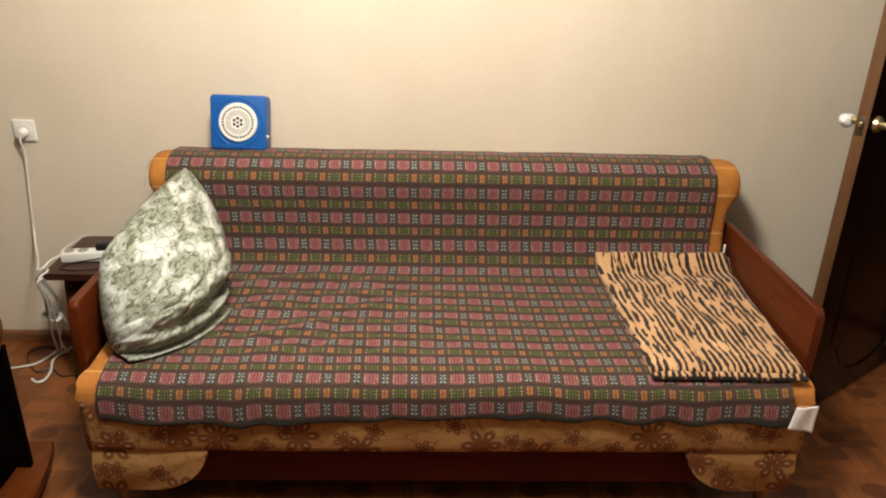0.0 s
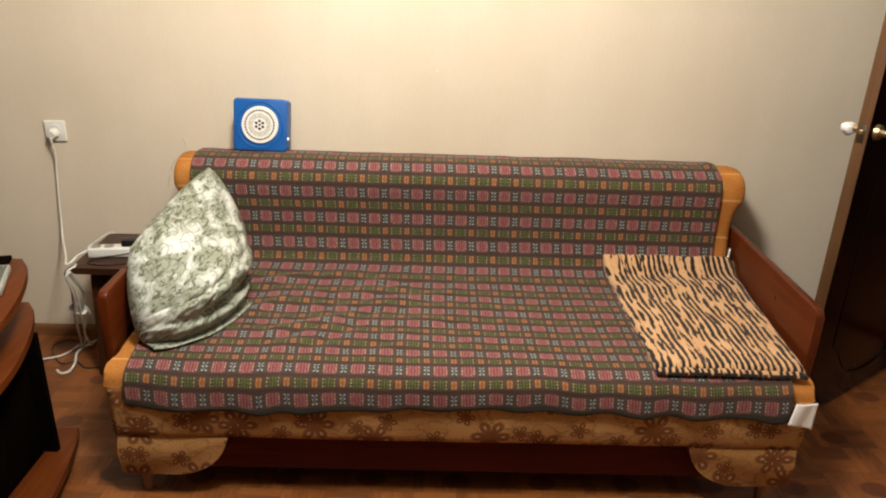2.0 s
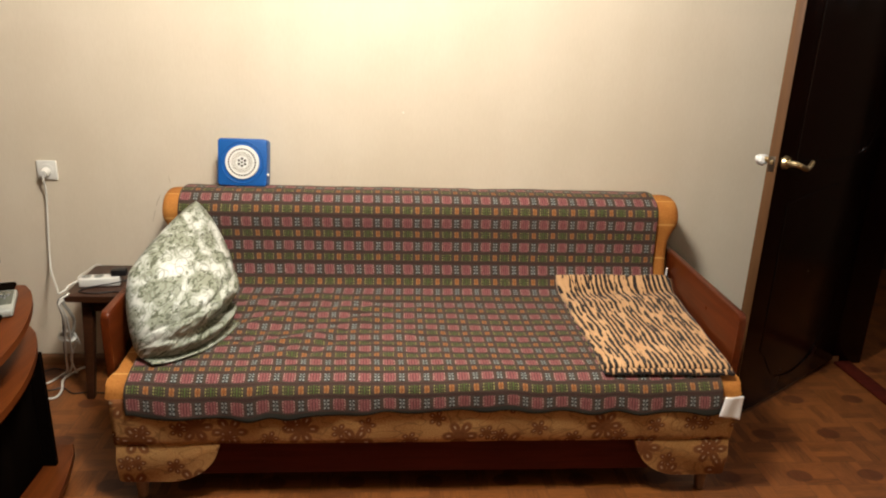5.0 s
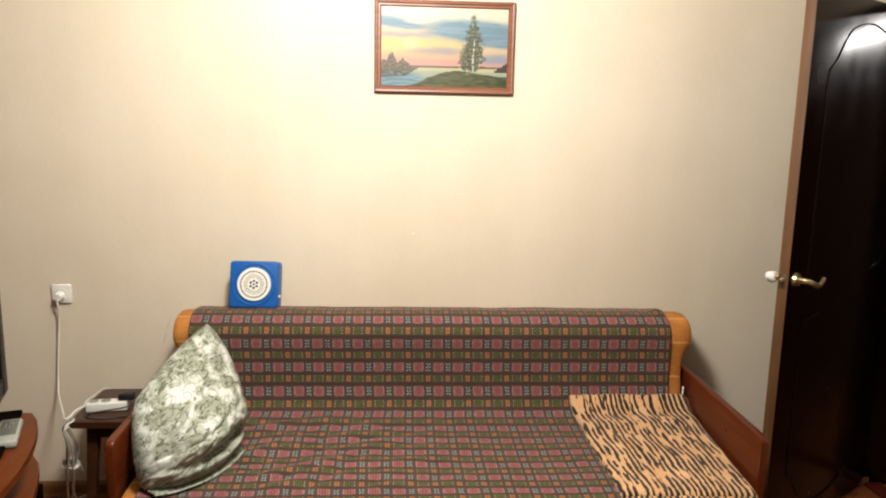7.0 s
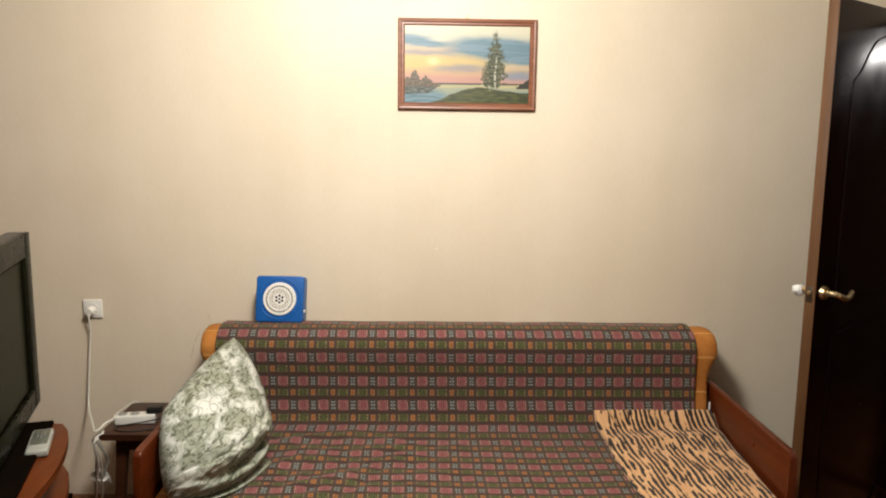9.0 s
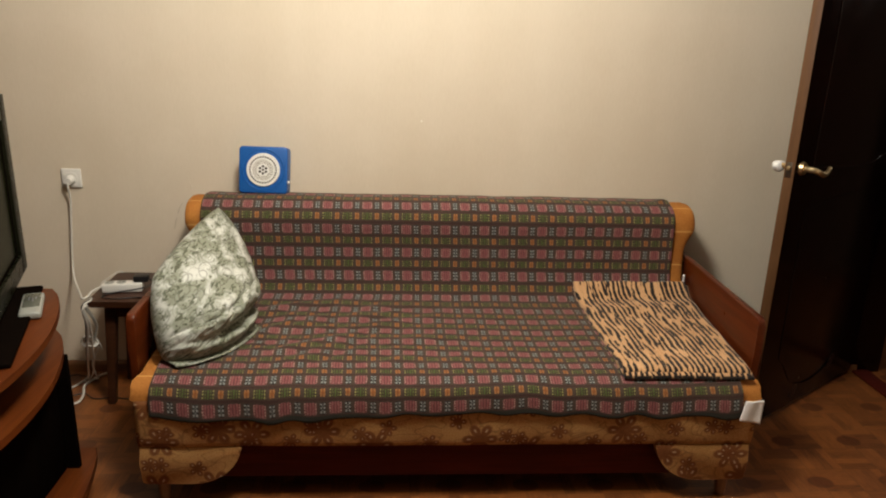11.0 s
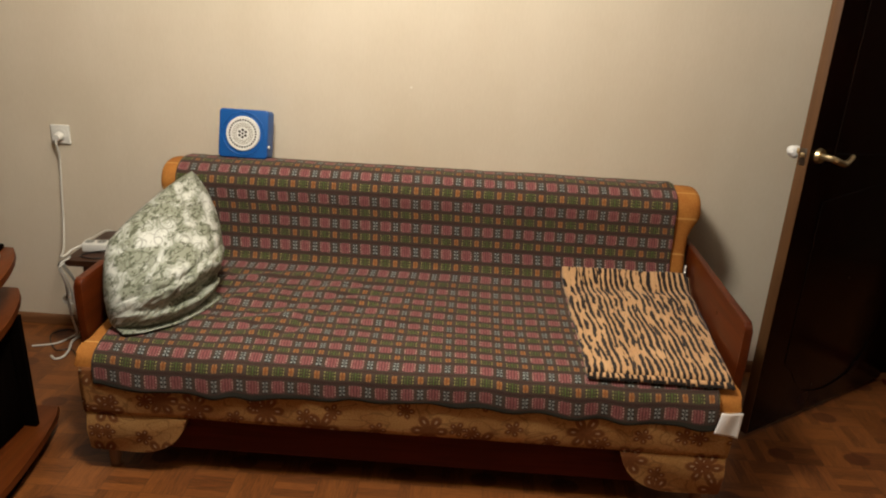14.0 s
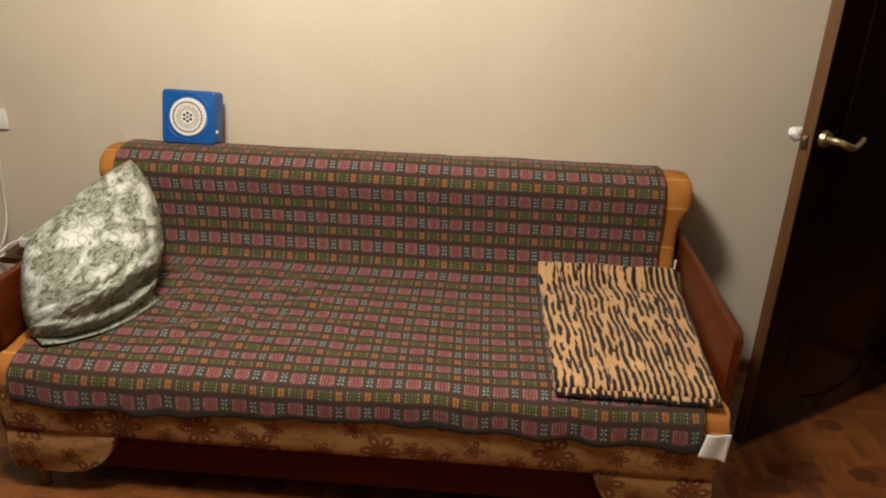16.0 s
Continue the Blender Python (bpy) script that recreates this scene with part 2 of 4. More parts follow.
def floral_fabric():
    """Tan woven fabric with brown five-petalled flowers, pale stamens and curling stems."""
    k = Nodes("floral_fabric", 0.8, 0, 0.2)
    p = k.coords()
    x, y, z = k.split(p)
    flat = k.join(k.m("ADD", x, k.m("MULTIPLY", y, 0.7)), z, 0.0)
    shade = k.m("ADD", k.m("MULTIPLY", k.noise(p, 220.0), 0.5), k.m("MULTIPLY", k.noise(p, 4.0), 0.5))
    col = k.mix(k.step(shade, 0.3, 0.7), (0.275, 0.124, 0.034), (0.47, 0.262, 0.096))
    stem = k.noise(k.scaled(flat, (9.0, 16.0, 1.0)), 1.0, 1.0, 0.5, 1.2)
    col = k.mix(k.m("MULTIPLY", k.band(stem, 0.5, 0.016, 0.014), 0.55), col, (0.15, 0.066, 0.024))
    for scale, petals, size, shift in ((6.0, 6.0, 0.35, 0.0), (9.0, 5.0, 0.27, 3.7)):
        v = k.tree.nodes.new("ShaderNodeVectorMath")
        v.operation = "ADD"
        k.put(flat, v.inputs[0])
        v.inputs[1].default_value = (shift, shift * 0.6, 0)
        cell = k.voronoi(v.outputs[0], scale, 0.75)
        cell.voronoi_dimensions = "2D"
        d = k.tree.nodes.new("ShaderNodeVectorMath")
        d.operation = "SUBTRACT"
        k.put(k.scaled(v.outputs[0], (scale, scale, 0.0)), d.inputs[0])
        k.put(k.scaled(cell.outputs["Position"], (scale, scale, 0.0)), d.inputs[1])
        dx, dy, dz = k.split(d.outputs[0])
        r = k.m("SQRT", k.m("ADD", k.m("MULTIPLY", dx, dx), k.m("MULTIPLY", dy, dy)))
        a = k.m("ARCTAN2", dy, dx)
        petal = k.m("ABSOLUTE", k.m("COSINE", k.m("MULTIPLY", a, petals / 2)))
        edge = k.m("MULTIPLY", k.m("MULTIPLY_ADD", k.m("POWER", petal, 0.6), 0.72, 0.28), size)
        inside = k.m("SUBTRACT", edge, r)
        col = k.mix(k.m("MULTIPLY", k.step(inside, -0.03, 0.04), 0.90), col, k.mix(k.noise(p, 90.0), (0.105, 0.030, 0.008), (0.19, 0.064, 0.019)))
        stamen = k.m("MULTIPLY", k.step(petal, 0.955, 0.985), k.band(r, size * 0.62, size * 0.10, 0.02))
        col = k.mix(k.m("MULTIPLY", stamen, 0.6), col, (0.58, 0.44, 0.26))
    k.colour(col)
    k.bump(k.noise(p, 420.0), 0.35, 0.001)
    return k.mat


def pillow_print():
    """White glazed cotton with olive scrolls and leaves."""
    k = Nodes("pillow_print", 0.5, 0, 0.35)
    p = k.coords("UV")
    warp = k.noise(p, 60.0, 2.0)
    clump = k.noise(p, 11.0, 2.5, 0.5, 0.6)
    dense = k.step(clump, 0.38, 0.50)
    line = k.band(k.noise(p, 13.0, 1.0, 0.5, 0.8), 0.5, 0.012, 0.010)
    for scale, shift, turns, sense in ((9.0, 0.0, 2.6, 1.0), (14.0, 3.3, 2.2, -1.0), (11.0, 7.1, 2.4, -1.0)):
        v = k.tree.nodes.new("ShaderNodeVectorMath")
        v.operation = "ADD"
        k.put(p, v.inputs[0])
        v.inputs[1].default_value = (shift, shift * 0.7, 0)
        cell = k.voronoi(v.outputs[0], scale, 0.9)
        cell.voronoi_dimensions = "2D"
        d = k.tree.nodes.new("ShaderNodeVectorMath")
        d.operation = "SUBTRACT"
        k.put(k.scaled(v.outputs[0], (scale, scale, 0.0)), d.inputs[0])
        k.put(k.scaled(cell.outputs["Position"], (scale, scale, 0.0)), d.inputs[1])
        dx, dy, dz = k.split(d.outputs[0])
        r = k.m("SQRT", k.m("ADD", k.m("MULTIPLY", dx, dx), k.m("MULTIPLY", dy, dy)))
        a = k.m("DIVIDE", k.m("ARCTAN2", dy, dx), 2 * math.pi * sense)
        curl = k.band(k.m("FRACT", k.m("ADD", a, k.m("MULTIPLY", r, turns))), 0.5, 0.085, 0.05)
        line = k.m("MAXIMUM", line, k.m("MULTIPLY", curl, k.step(r, 0.52, 0.40)))
    line = k.m("MULTIPLY", line, k.step(k.noise(p, 22.0, 2.0), 0.34, 0.48))
    leaf = k.step(k.noise(k.scaled(p, (1.0, 1.5, 1.0)), 46.0, 1.5, 0.5, 0.8), 0.53, 0.60)
    ink = k.m("MAXIMUM", k.m("MULTIPLY", line, 0.46), k.m("MULTIPLY", k.m("MULTIPLY", leaf, dense), 0.90))
    haze = k.m("MULTIPLY", k.step(k.m("ADD", clump, k.m("MULTIPLY", k.noise(p, 26.0, 3.0), 0.6)), 0.60, 0.90), 0.78)
    u, v, w = k.split(p)
    # olive tone grows denser towards the lower edge
    lower_olive = k.m("MULTIPLY", k.step(k.m("ADD", v, k.m("MULTIPLY", clump, 0.16)), 0.25, 0.11), 0.60)
    paper = k.mix(k.m("MAXIMUM", haze, lower_olive), (0.60, 0.60, 0.54), (0.150, 0.165, 0.095))
    tint = k.mix(warp, (0.036, 0.042, 0.022), (0.11, 0.112, 0.064))
    k.colour(k.mix(ink, paper, tint))
    k.bump(k.noise(p, 30.0, 4.0), 0.35, 0.004)
    return k.mat


def tiger_fleece():
    """Peach fleece with slanting, broken black stripes that fork and taper."""
    k = Nodes("tiger_fleece", 0.95, 0, 0.1)
    k.bsdf.inputs["Sheen Weight"].default_value = 0.15
    p = k.coords("UV")
    u, v, w = k.split(p)
    stripes = None
    for lean, pitch, seed, thick, lo, hi in ((0.05, 50.0, 0.0, 0.290, 0.375, 0.47), (0.01, 37.0, 13.0, 0.150, 0.49, 0.61)):
        slant = k.m("SUBTRACT", u, k.m("MULTIPLY", v, lean))
        sway = k.noise(k.join(k.m("MULTIPLY", slant, 12.0), k.m("MULTIPLY", v, 7.0), seed), 1.0, 1.5, 0.5)
        fine = k.noise(k.join(k.m("MULTIPLY", slant, 50.0), k.m("MULTIPLY", v, 26.0), seed + 3.0), 1.0, 2.0)
        c = k.m("ADD", k.m("MULTIPLY", slant, pitch), k.m("ADD", k.m("MULTIPLY", sway, 1.3), k.m("MULTIPLY", fine, 0.6)))
        lane = k.m("FLOOR", c)
        gap = k.noise(k.join(k.m("MULTIPLY", lane, 7.3), k.m("MULTIPLY", v, 12.0), seed), 1.0, 1.5)
        width = k.m("MULTIPLY", k.step(gap, lo, hi), thick)
        off = k.m("ABSOLUTE", k.m("SUBTRACT", k.m("FRACT", c), 0.5))
        rag = k.m("MULTIPLY", k.m("SUBTRACT", k.noise(k.join(k.m("MULTIPLY", u, 150.0), k.m("MULTIPLY", v, 80.0), 5.0), 1.0, 2.0), 0.5), 0.16)
        s = k.step(k.m("ADD", k.m("SUBTRACT", width, off), rag), -0.05, 0.06)
        stripes = s if stripes is None else k.m("MAXIMUM", stripes, s)
    fur = k.noise(p, 260.0, 2.0)
    tone = k.m("ADD", k.m("MULTIPLY", fur, 0.6), k.m("MULTIPLY", k.noise(p, 9.0, 2.0), 0.4))
    col = k.mix(k.step(tone, 0.3, 0.7), (0.47, 0.250, 0.110), (0.62, 0.375, 0.190))
    trim = k.m("MULTIPLY", k.m("MULTIPLY", k.step(v, 0.653, 0.656), k.step(u, 0.9, 0.8)), k.step(k.noise(k.join(k.m("MULTIPLY", u, 45.0), 1.0, 0.0), 1.0, 1.0), 0.38, 0.50))
    k.colour(k.mix(k.m("MAXIMUM", stripes, trim), col, (0.022, 0.016, 0.014)))
    k.bump(fur, 0.6, 0.003)
    return k.mat


def painted():
    k = Nodes("oil_paint", 0.45, 0, 0.4)
    n = k.tree.nodes.new("ShaderNodeAttribute")
    n.attribute_name = "paint"
    k.colour(n.outputs["Color"])
    k.bump(k.noise(k.coords(), 220.0), 0.3, 0.0008)
    return k.mat


WALLPAPER, LINOLEUM, WEAVE = wallpaper(), linoleum(), throw_weave()
ORANGE, FLORAL, PILLOW, TIGER, PAINT = orange_cover(), floral_fabric(), pillow_print(), tiger_fleece(), painted()
CORRIDOR_PAPER = plain("brown_corridor_paper", (0.08, 0.05, 0.03), 0.85, 0, 0.1, 0.1, 12)
# colour of the out-of-view walls, set dark to keep bounced light low
UNSEEN_DARK = plain("unseen_wall_dark", (0.12, 0.085, 0.055), 0.8, 0, 0.3, 0.06, 8)
CEILING = plain("ceiling_paint", (0.50, 0.47, 0.42), 0.8)
LACQUER = wood("lacquered_wood", (0.098, 0.018, 0.003), (0.060, 0.010, 0.002), 0.30, 1, 50, 0.28, 0.05)
KICK = wood("dark_red_wood", (0.085, 0.010, 0.004), (0.050, 0.005, 0.002), 0.6, 0, 50, 0.15)
LEG_WOOD = wood("leg_wood", (0.22, 0.11, 0.05), (0.13, 0.06, 0.026), 0.5, 2, 70)
BASE_WOOD = wood("baseboard_wood", (0.20, 0.085, 0.030), (0.13, 0.05, 0.018), 0.45, 0, 50)
STOOL_WOOD = wood("stool_wood", (0.060, 0.020, 0.008), (0.030, 0.010, 0.004), 0.38, 0, 60, 0.3, 0.1)
STAND_WOOD = wood("stand_veneer", (0.120, 0.029, 0.005), (0.070, 0.015, 0.003), 0.42, 1, 55, 0.15, 0.0)
BLACK_BOARD = wood("black_board", (0.005, 0.003, 0.002), (0.003, 0.002, 0.0015), 0.9, 2, 40, 0.0)
FRAME_WOOD = wood("picture_frame_wood", (0.235, 0.085, 0.038), (0.14, 0.045, 0.018), 0.4, 0, 60)
DOOR_SKIN = wood("wenge_door", (0.010, 0.0026, 0.0014), (0.004, 0.0011, 0.0007), 0.22, 2, 70, 0.22, 0.0)
DOOR_EDGE = wood("door_edge_wood", (0.125, 0.056, 0.019), (0.085, 0.036, 0.012), 0.6, 2, 50, 0.3)
BRASS = plain("aged_brass", (0.62, 0.47, 0.26), 0.36, 1.0, 0.5, 0.08)
STEEL = plain("dark_steel", (0.16, 0.13, 0.10), 0.4, 1.0)
WHITE_PLASTIC = plain("white_plastic", (0.72, 0.69, 0.62), 0.4, 0, 0.5, 0.03)
GREY_PLASTIC = plain("grey_plastic", (0.27, 0.27, 0.235), 0.45, 0, 0.5, 0.04)
LCD = plain("remote_screen", (0.085, 0.09, 0.07), 0.25, 0, 0.5, 0.05)
DARK_KEY = plain("remote_key", (0.10, 0.10, 0.12), 0.4)
WHITE_CORD = plain("white_cord", (0.66, 0.62, 0.54), 0.5, 0, 0.5, 0.06)
GREY_CORD = plain("grey_cord", (0.34, 0.32, 0.27), 0.45, 0, 0.5, 0.1)
BLACK_PLASTIC = plain("black_plastic", (0.012, 0.011, 0.011), 0.35, 0, 0.5, 0.1)
TV_GLOSS = plain("television_bezel", (0.008, 0.008, 0.004), 0.28, 0, 0.03, 0.05)
SCREEN = plain("television_screen", (0.007, 0.008, 0.003), 0.20, 0, 0.015, 0.03)
BLUE_PLASTIC = plain("blue_plastic", (0.006, 0.086, 0.31), 0.38, 0, 0.5, 0.08, 30)
GRILLE_WHITE = plain("ivory_grille", (0.74, 0.71, 0.64), 0.45, 0, 0.5, 0.02)
HOLE_DARK = plain("grille_hole", (0.030, 0.018, 0.010), 0.9, 0, 0.1)
SLIT = plain("grille_slit", (0.26, 0.21, 0.15), 0.8)
SHEET_WHITE = plain("white_sheet", (0.74, 0.70, 0.66), 0.85, 0, 0.2, 0.04, 60, 0.001)
RAG_WHITE = plain("white_rag", (0.76, 0.74, 0.70), 0.9, 0, 0.2, 0.05, 80, 0.002)
SCUFF = plain("scuffed_paper", (0.46, 0.37, 0.25), 0.8)
SCUFF_PALE = plain("pale_patch", (0.74, 0.67, 0.56), 0.8)


# ---- mesh helpers ----
def thing(name, label, category, place=(0, 0, 0), rz=0.0, group=""):
    ob = new(name)
    ob.matrix_basis = pose(*place, 0, 0, rz)
    ob.empty_display_size = 0.05
    return tagged(ob, label, category, group)


def mesh_of(name, bm, material, angle=35):
    me = bpy.data.meshes.new(name)
    bmesh.ops.recalc_face_normals(bm, faces=bm.faces)
    bm.to_mesh(me)
    bm.free()
    me.materials.append(material)
    me.shade_smooth()
    me.set_sharp_from_angle(angle=radians(angle))
    return me


def part(name, bm, material, parent, label="", angle=35):
    ob = new(name, mesh_of(name, bm, material, angle))
    ob.parent = parent
    return tagged(ob, label) if label else ob


def structure(name, bm, material, label=""):
    ob = new(name, mesh_of(name, bm, material))
    return tagged(ob, label, "", "", "structure")


def box(bm, x0, x1, y0, y1, z0, z1, bevel=0.0, seg=2):
    r = bmesh.ops.create_cube(bm, size=1.0)
    for v in r["verts"]:
        v.co = Vector(((x0 + x1) / 2 + v.co.x * (x1 - x0), (y0 + y1) / 2 + v.co.y * (y1 - y0), (z0 + z1) / 2 + v.co.z * (z1 - z0)))
    if bevel:
        es = list({e for v in r["verts"] for e in v.link_edges})
        bmesh.ops.bevel(bm, geom=es, offset=bevel, segments=seg, profile=0.5, affect="EDGES")
    return bm


def boxed(*a, **k):
    return box(bmesh.new(), *a, **k)


def rod(bm, p0, p1, r0, r1=None, seg=16):
    p0, p1 = Vector(p0), Vector(p1)
    d = p1 - p0
    m = Matrix.Translation((p0 + p1) / 2) @ d.to_track_quat("Z", "Y").to_matrix().to_4x4()
    bmesh.ops.create_cone(bm, cap_ends=True, segments=seg, radius1=r0, radius2=r0 if r1 is None else r1, depth=d.length, matrix=m)
    return bm


def smooth_line(pts, n=8):
    pts = [Vector(p) for p in pts]
    out = []
    for i in range(len(pts) - 1):
        a, b, c, d = pts[max(i - 1, 0)], pts[i], pts[i + 1], pts[min(i + 2, len(pts) - 1)]
        for j in range(n):
            t = j / n
            out.append(0.5 * ((2 * b) + (c - a) * t + (2 * a - 5 * b + 4 * c - d) * t * t + (3 * b - a - 3 * c + d) * t ** 3))
    return out + [pts[-1]]


def tube(bm, pts, r, seg=8, n=8, flat=1.0):
    line = smooth_line(pts, n)
    rings, up = [], Vector((0.3, 0.2, 0.93)).normalized()
    for i, p in enumerate(line):
        d = (line[min(i + 1, len(line) - 1)] - line[max(i - 1, 0)]).normalized()
        s = d.cross(up)
        s = s.normalized() if s.length > 1e-4 else Vector((1, 0, 0))
        t = s.cross(d).normalized()
        rr = r[i * (len(r) - 1) // max(1, len(line) - 1)] if isinstance(r, (list, tuple)) else r
        rings.append([bm.verts.new(p + (s * math.cos(a) + t * math.sin(a) * flat) * rr) for a in (2 * math.pi * k / seg for k in range(seg))])
    for a, b in zip(rings, rings[1:]):
        for k in range(seg):
            bm.faces.new((a[k], a[(k + 1) % seg], b[(k + 1) % seg], b[k]))
    bm.faces.new(rings[0][::-1])
    bm.faces.new(rings[-1])
    return bm


def prism(bm, outline, lo, hi, axis="x", bevel=0.0):
    """A closed outline of pairs, drawn out along an axis."""
    def at(p, h):
        return {"x": (h, p[0], p[1]), "y": (p[0], h, p[1]), "z": (p[0], p[1], h)}[axis]
    a = [bm.verts.new(at(p, lo)) for p in outline]
    b = [bm.verts.new(at(p, hi)) for p in outline]
    n = len(outline)
    caps = [bm.faces.new(a), bm.faces.new(b[::-1])]
    for i in range(n):
        bm.faces.new((a[i], b[i], b[(i + 1) % n], a[(i + 1) % n]))
    if bevel:
        es = list({e for f in caps for e in f.edges})
        bmesh.ops.bevel(bm, geom=es, offset=bevel, segments=2, profile=0.5, affect="EDGES")
    return bm


def arc(cx, cy, rx, ry, a0, a1, n):
    return [(cx + rx * math.cos(radians(a0 + (a1 - a0) * i / n)), cy + ry * math.sin(radians(a0 + (a1 - a0) * i / n))) for i in range(n + 1)]


def sheet_mesh(nu, nv, f, uv=None):
    """A grid surface f(s, t), s and t from 0 to 1, with a UV map in metres from uv(s, t)."""
    bm = bmesh.new()
    vs = [[bm.verts.new(f(i / nu, j / nv)) for j in range(nv + 1)] for i in range(nu + 1)]
    layer = bm.loops.layers.uv.new("UVMap")
    for i in range(nu):
        for j in range(nv):
            face = bm.faces.new((vs[i][j], vs[i + 1][j], vs[i + 1][j + 1], vs[i][j + 1]))
            for loop, (a, b) in zip(face.loops, ((i, j), (i + 1, j), (i + 1, j + 1), (i, j + 1))):
                loop[layer].uv = uv(a / nu, b / nv) if uv else (a / nu, b / nv)
    return bm


def n3(x, y, z=0.0):
    return noise.noise(Vector((x, y, z)))


# ---- the room ----
LEFT, RIGHT, FRONT, TOP = -2.5, 1.97, -5.0, 2.60
structure("floor", boxed(LEFT - 0.1, 3.3, FRONT - 0.1, 1.4, -0.08, 0.0), LINOLEUM, "brown linoleum floor printed with parquet blocks and ovals")
structure("ceiling", boxed(LEFT - 0.1, 3.3, FRONT - 0.1, 1.4, TOP, TOP + 0.1), CEILING, "plain white painted ceiling")
structure("wall_back", boxed(LEFT - 0.1, RIGHT + 0.1, 0.0, 0.1, 0.0, TOP), WALLPAPER, "beige textured wallpaper wall behind the sofa")
# these two walls are never in view; their dark colour deepens the room's shadows
structure("wall_left", boxed(LEFT - 0.1, LEFT, FRONT, 0.0, 0.0, TOP), UNSEEN_DARK, "unseen side wall, coloured dark to cut bounced light")
structure("wall_front", boxed(LEFT - 0.1, RIGHT + 0.1, FRONT - 0.1, FRONT, 0.0, TOP), UNSEEN_DARK, "unseen wall behind the viewer, coloured dark to cut bounced light")
bm = bmesh.new()
box(bm, RIGHT, RIGHT + 0.1, FRONT, -0.99, 0.0, TOP)
box(bm, RIGHT, RIGHT + 0.1, -0.99, 0.0, 2.133, TOP)
structure("wall_right", bm, WALLPAPER, "beige wallpaper wall with the open doorway")
bm = bmesh.new()
box(bm, RIGHT - 0.012, RIGHT + 0.112, -0.99, -0.945, 0.0, 2.133, 0.004)
box(bm, RIGHT - 0.012, RIGHT + 0.112, -0.945, -0.004, 2.088, 2.133, 0.004)
box(bm, RIGHT - 0.060, RIGHT + 0.112, -0.014, -0.001, 0.0, 2.088, 0.003)
structure("door_casing", bm, DOOR_SKIN, "dark brown wooden door casing")
structure("threshold", boxed(RIGHT - 0.02, RIGHT + 0.06, -0.945, 0.03, 0.0, 0.012, bevel=0.004), KICK, "dark wooden threshold strip in the doorway")
structure("wall_corridor", boxed(3.2, 3.3, FRONT, 1.4, 0.0, TOP), CORRIDOR_PAPER, "brown corridor wall beyond the doorway")
bm = bmesh.new()
box(bm, RIGHT + 0.1, 3.2, 1.3, 1.4, 0.0, TOP)
box(bm, RIGHT + 0.1, 3.2, FRONT - 0.1, FRONT, 0.0, TOP)
box(bm, RIGHT, RIGHT + 0.1, 0.1, 1.4, 0.0, TOP)
structure("wall_corridor_ends", bm, CORRIDOR_PAPER, "brown corridor end walls")
bm = prism(bmesh.new(), [(-0.001, 0.0), (-0.018, 0.0), (-0.018, 0.030), (-0.012, 0.042), (-0.006, 0.046), (-0.001, 0.046)], LEFT, RIGHT, "x")
structure("baseboard", bm, BASE_WOOD, "narrow brown wooden baseboard along the wall")
bm = bmesh.new()
tube(bm, [(-1.070, -0.0005, 0.760), (-1.085, -0.0005, 0.735), (-1.092, -0.0005, 0.715)], 0.0016, 6, 4, 0.4)
tube(bm, [(-1.098, -0.0005, 0.695), (-1.106, -0.0005, 0.668), (-1.110, -0.0005, 0.648)], 0.0014, 6, 4, 0.4)
structure("scuff_mark", bm, SCUFF, "thin grey scratches in the wallpaper")
bm = bmesh.new()
tube(bm, [(-1.036, -0.0003, 0.846), (-1.030, -0.0003, 0.832), (-1.026, -0.0003, 0.815)], [0.004, 0.007, 0.004], 8, 4, 0.1)
rod(bm, (-0.090, 0.0005, 1.118), (-0.090, -0.0006, 1.118), 0.005, 0.004, 10)
structure("pale_patch", bm, SCUFF_PALE, "small pale worn patch on the wallpaper")


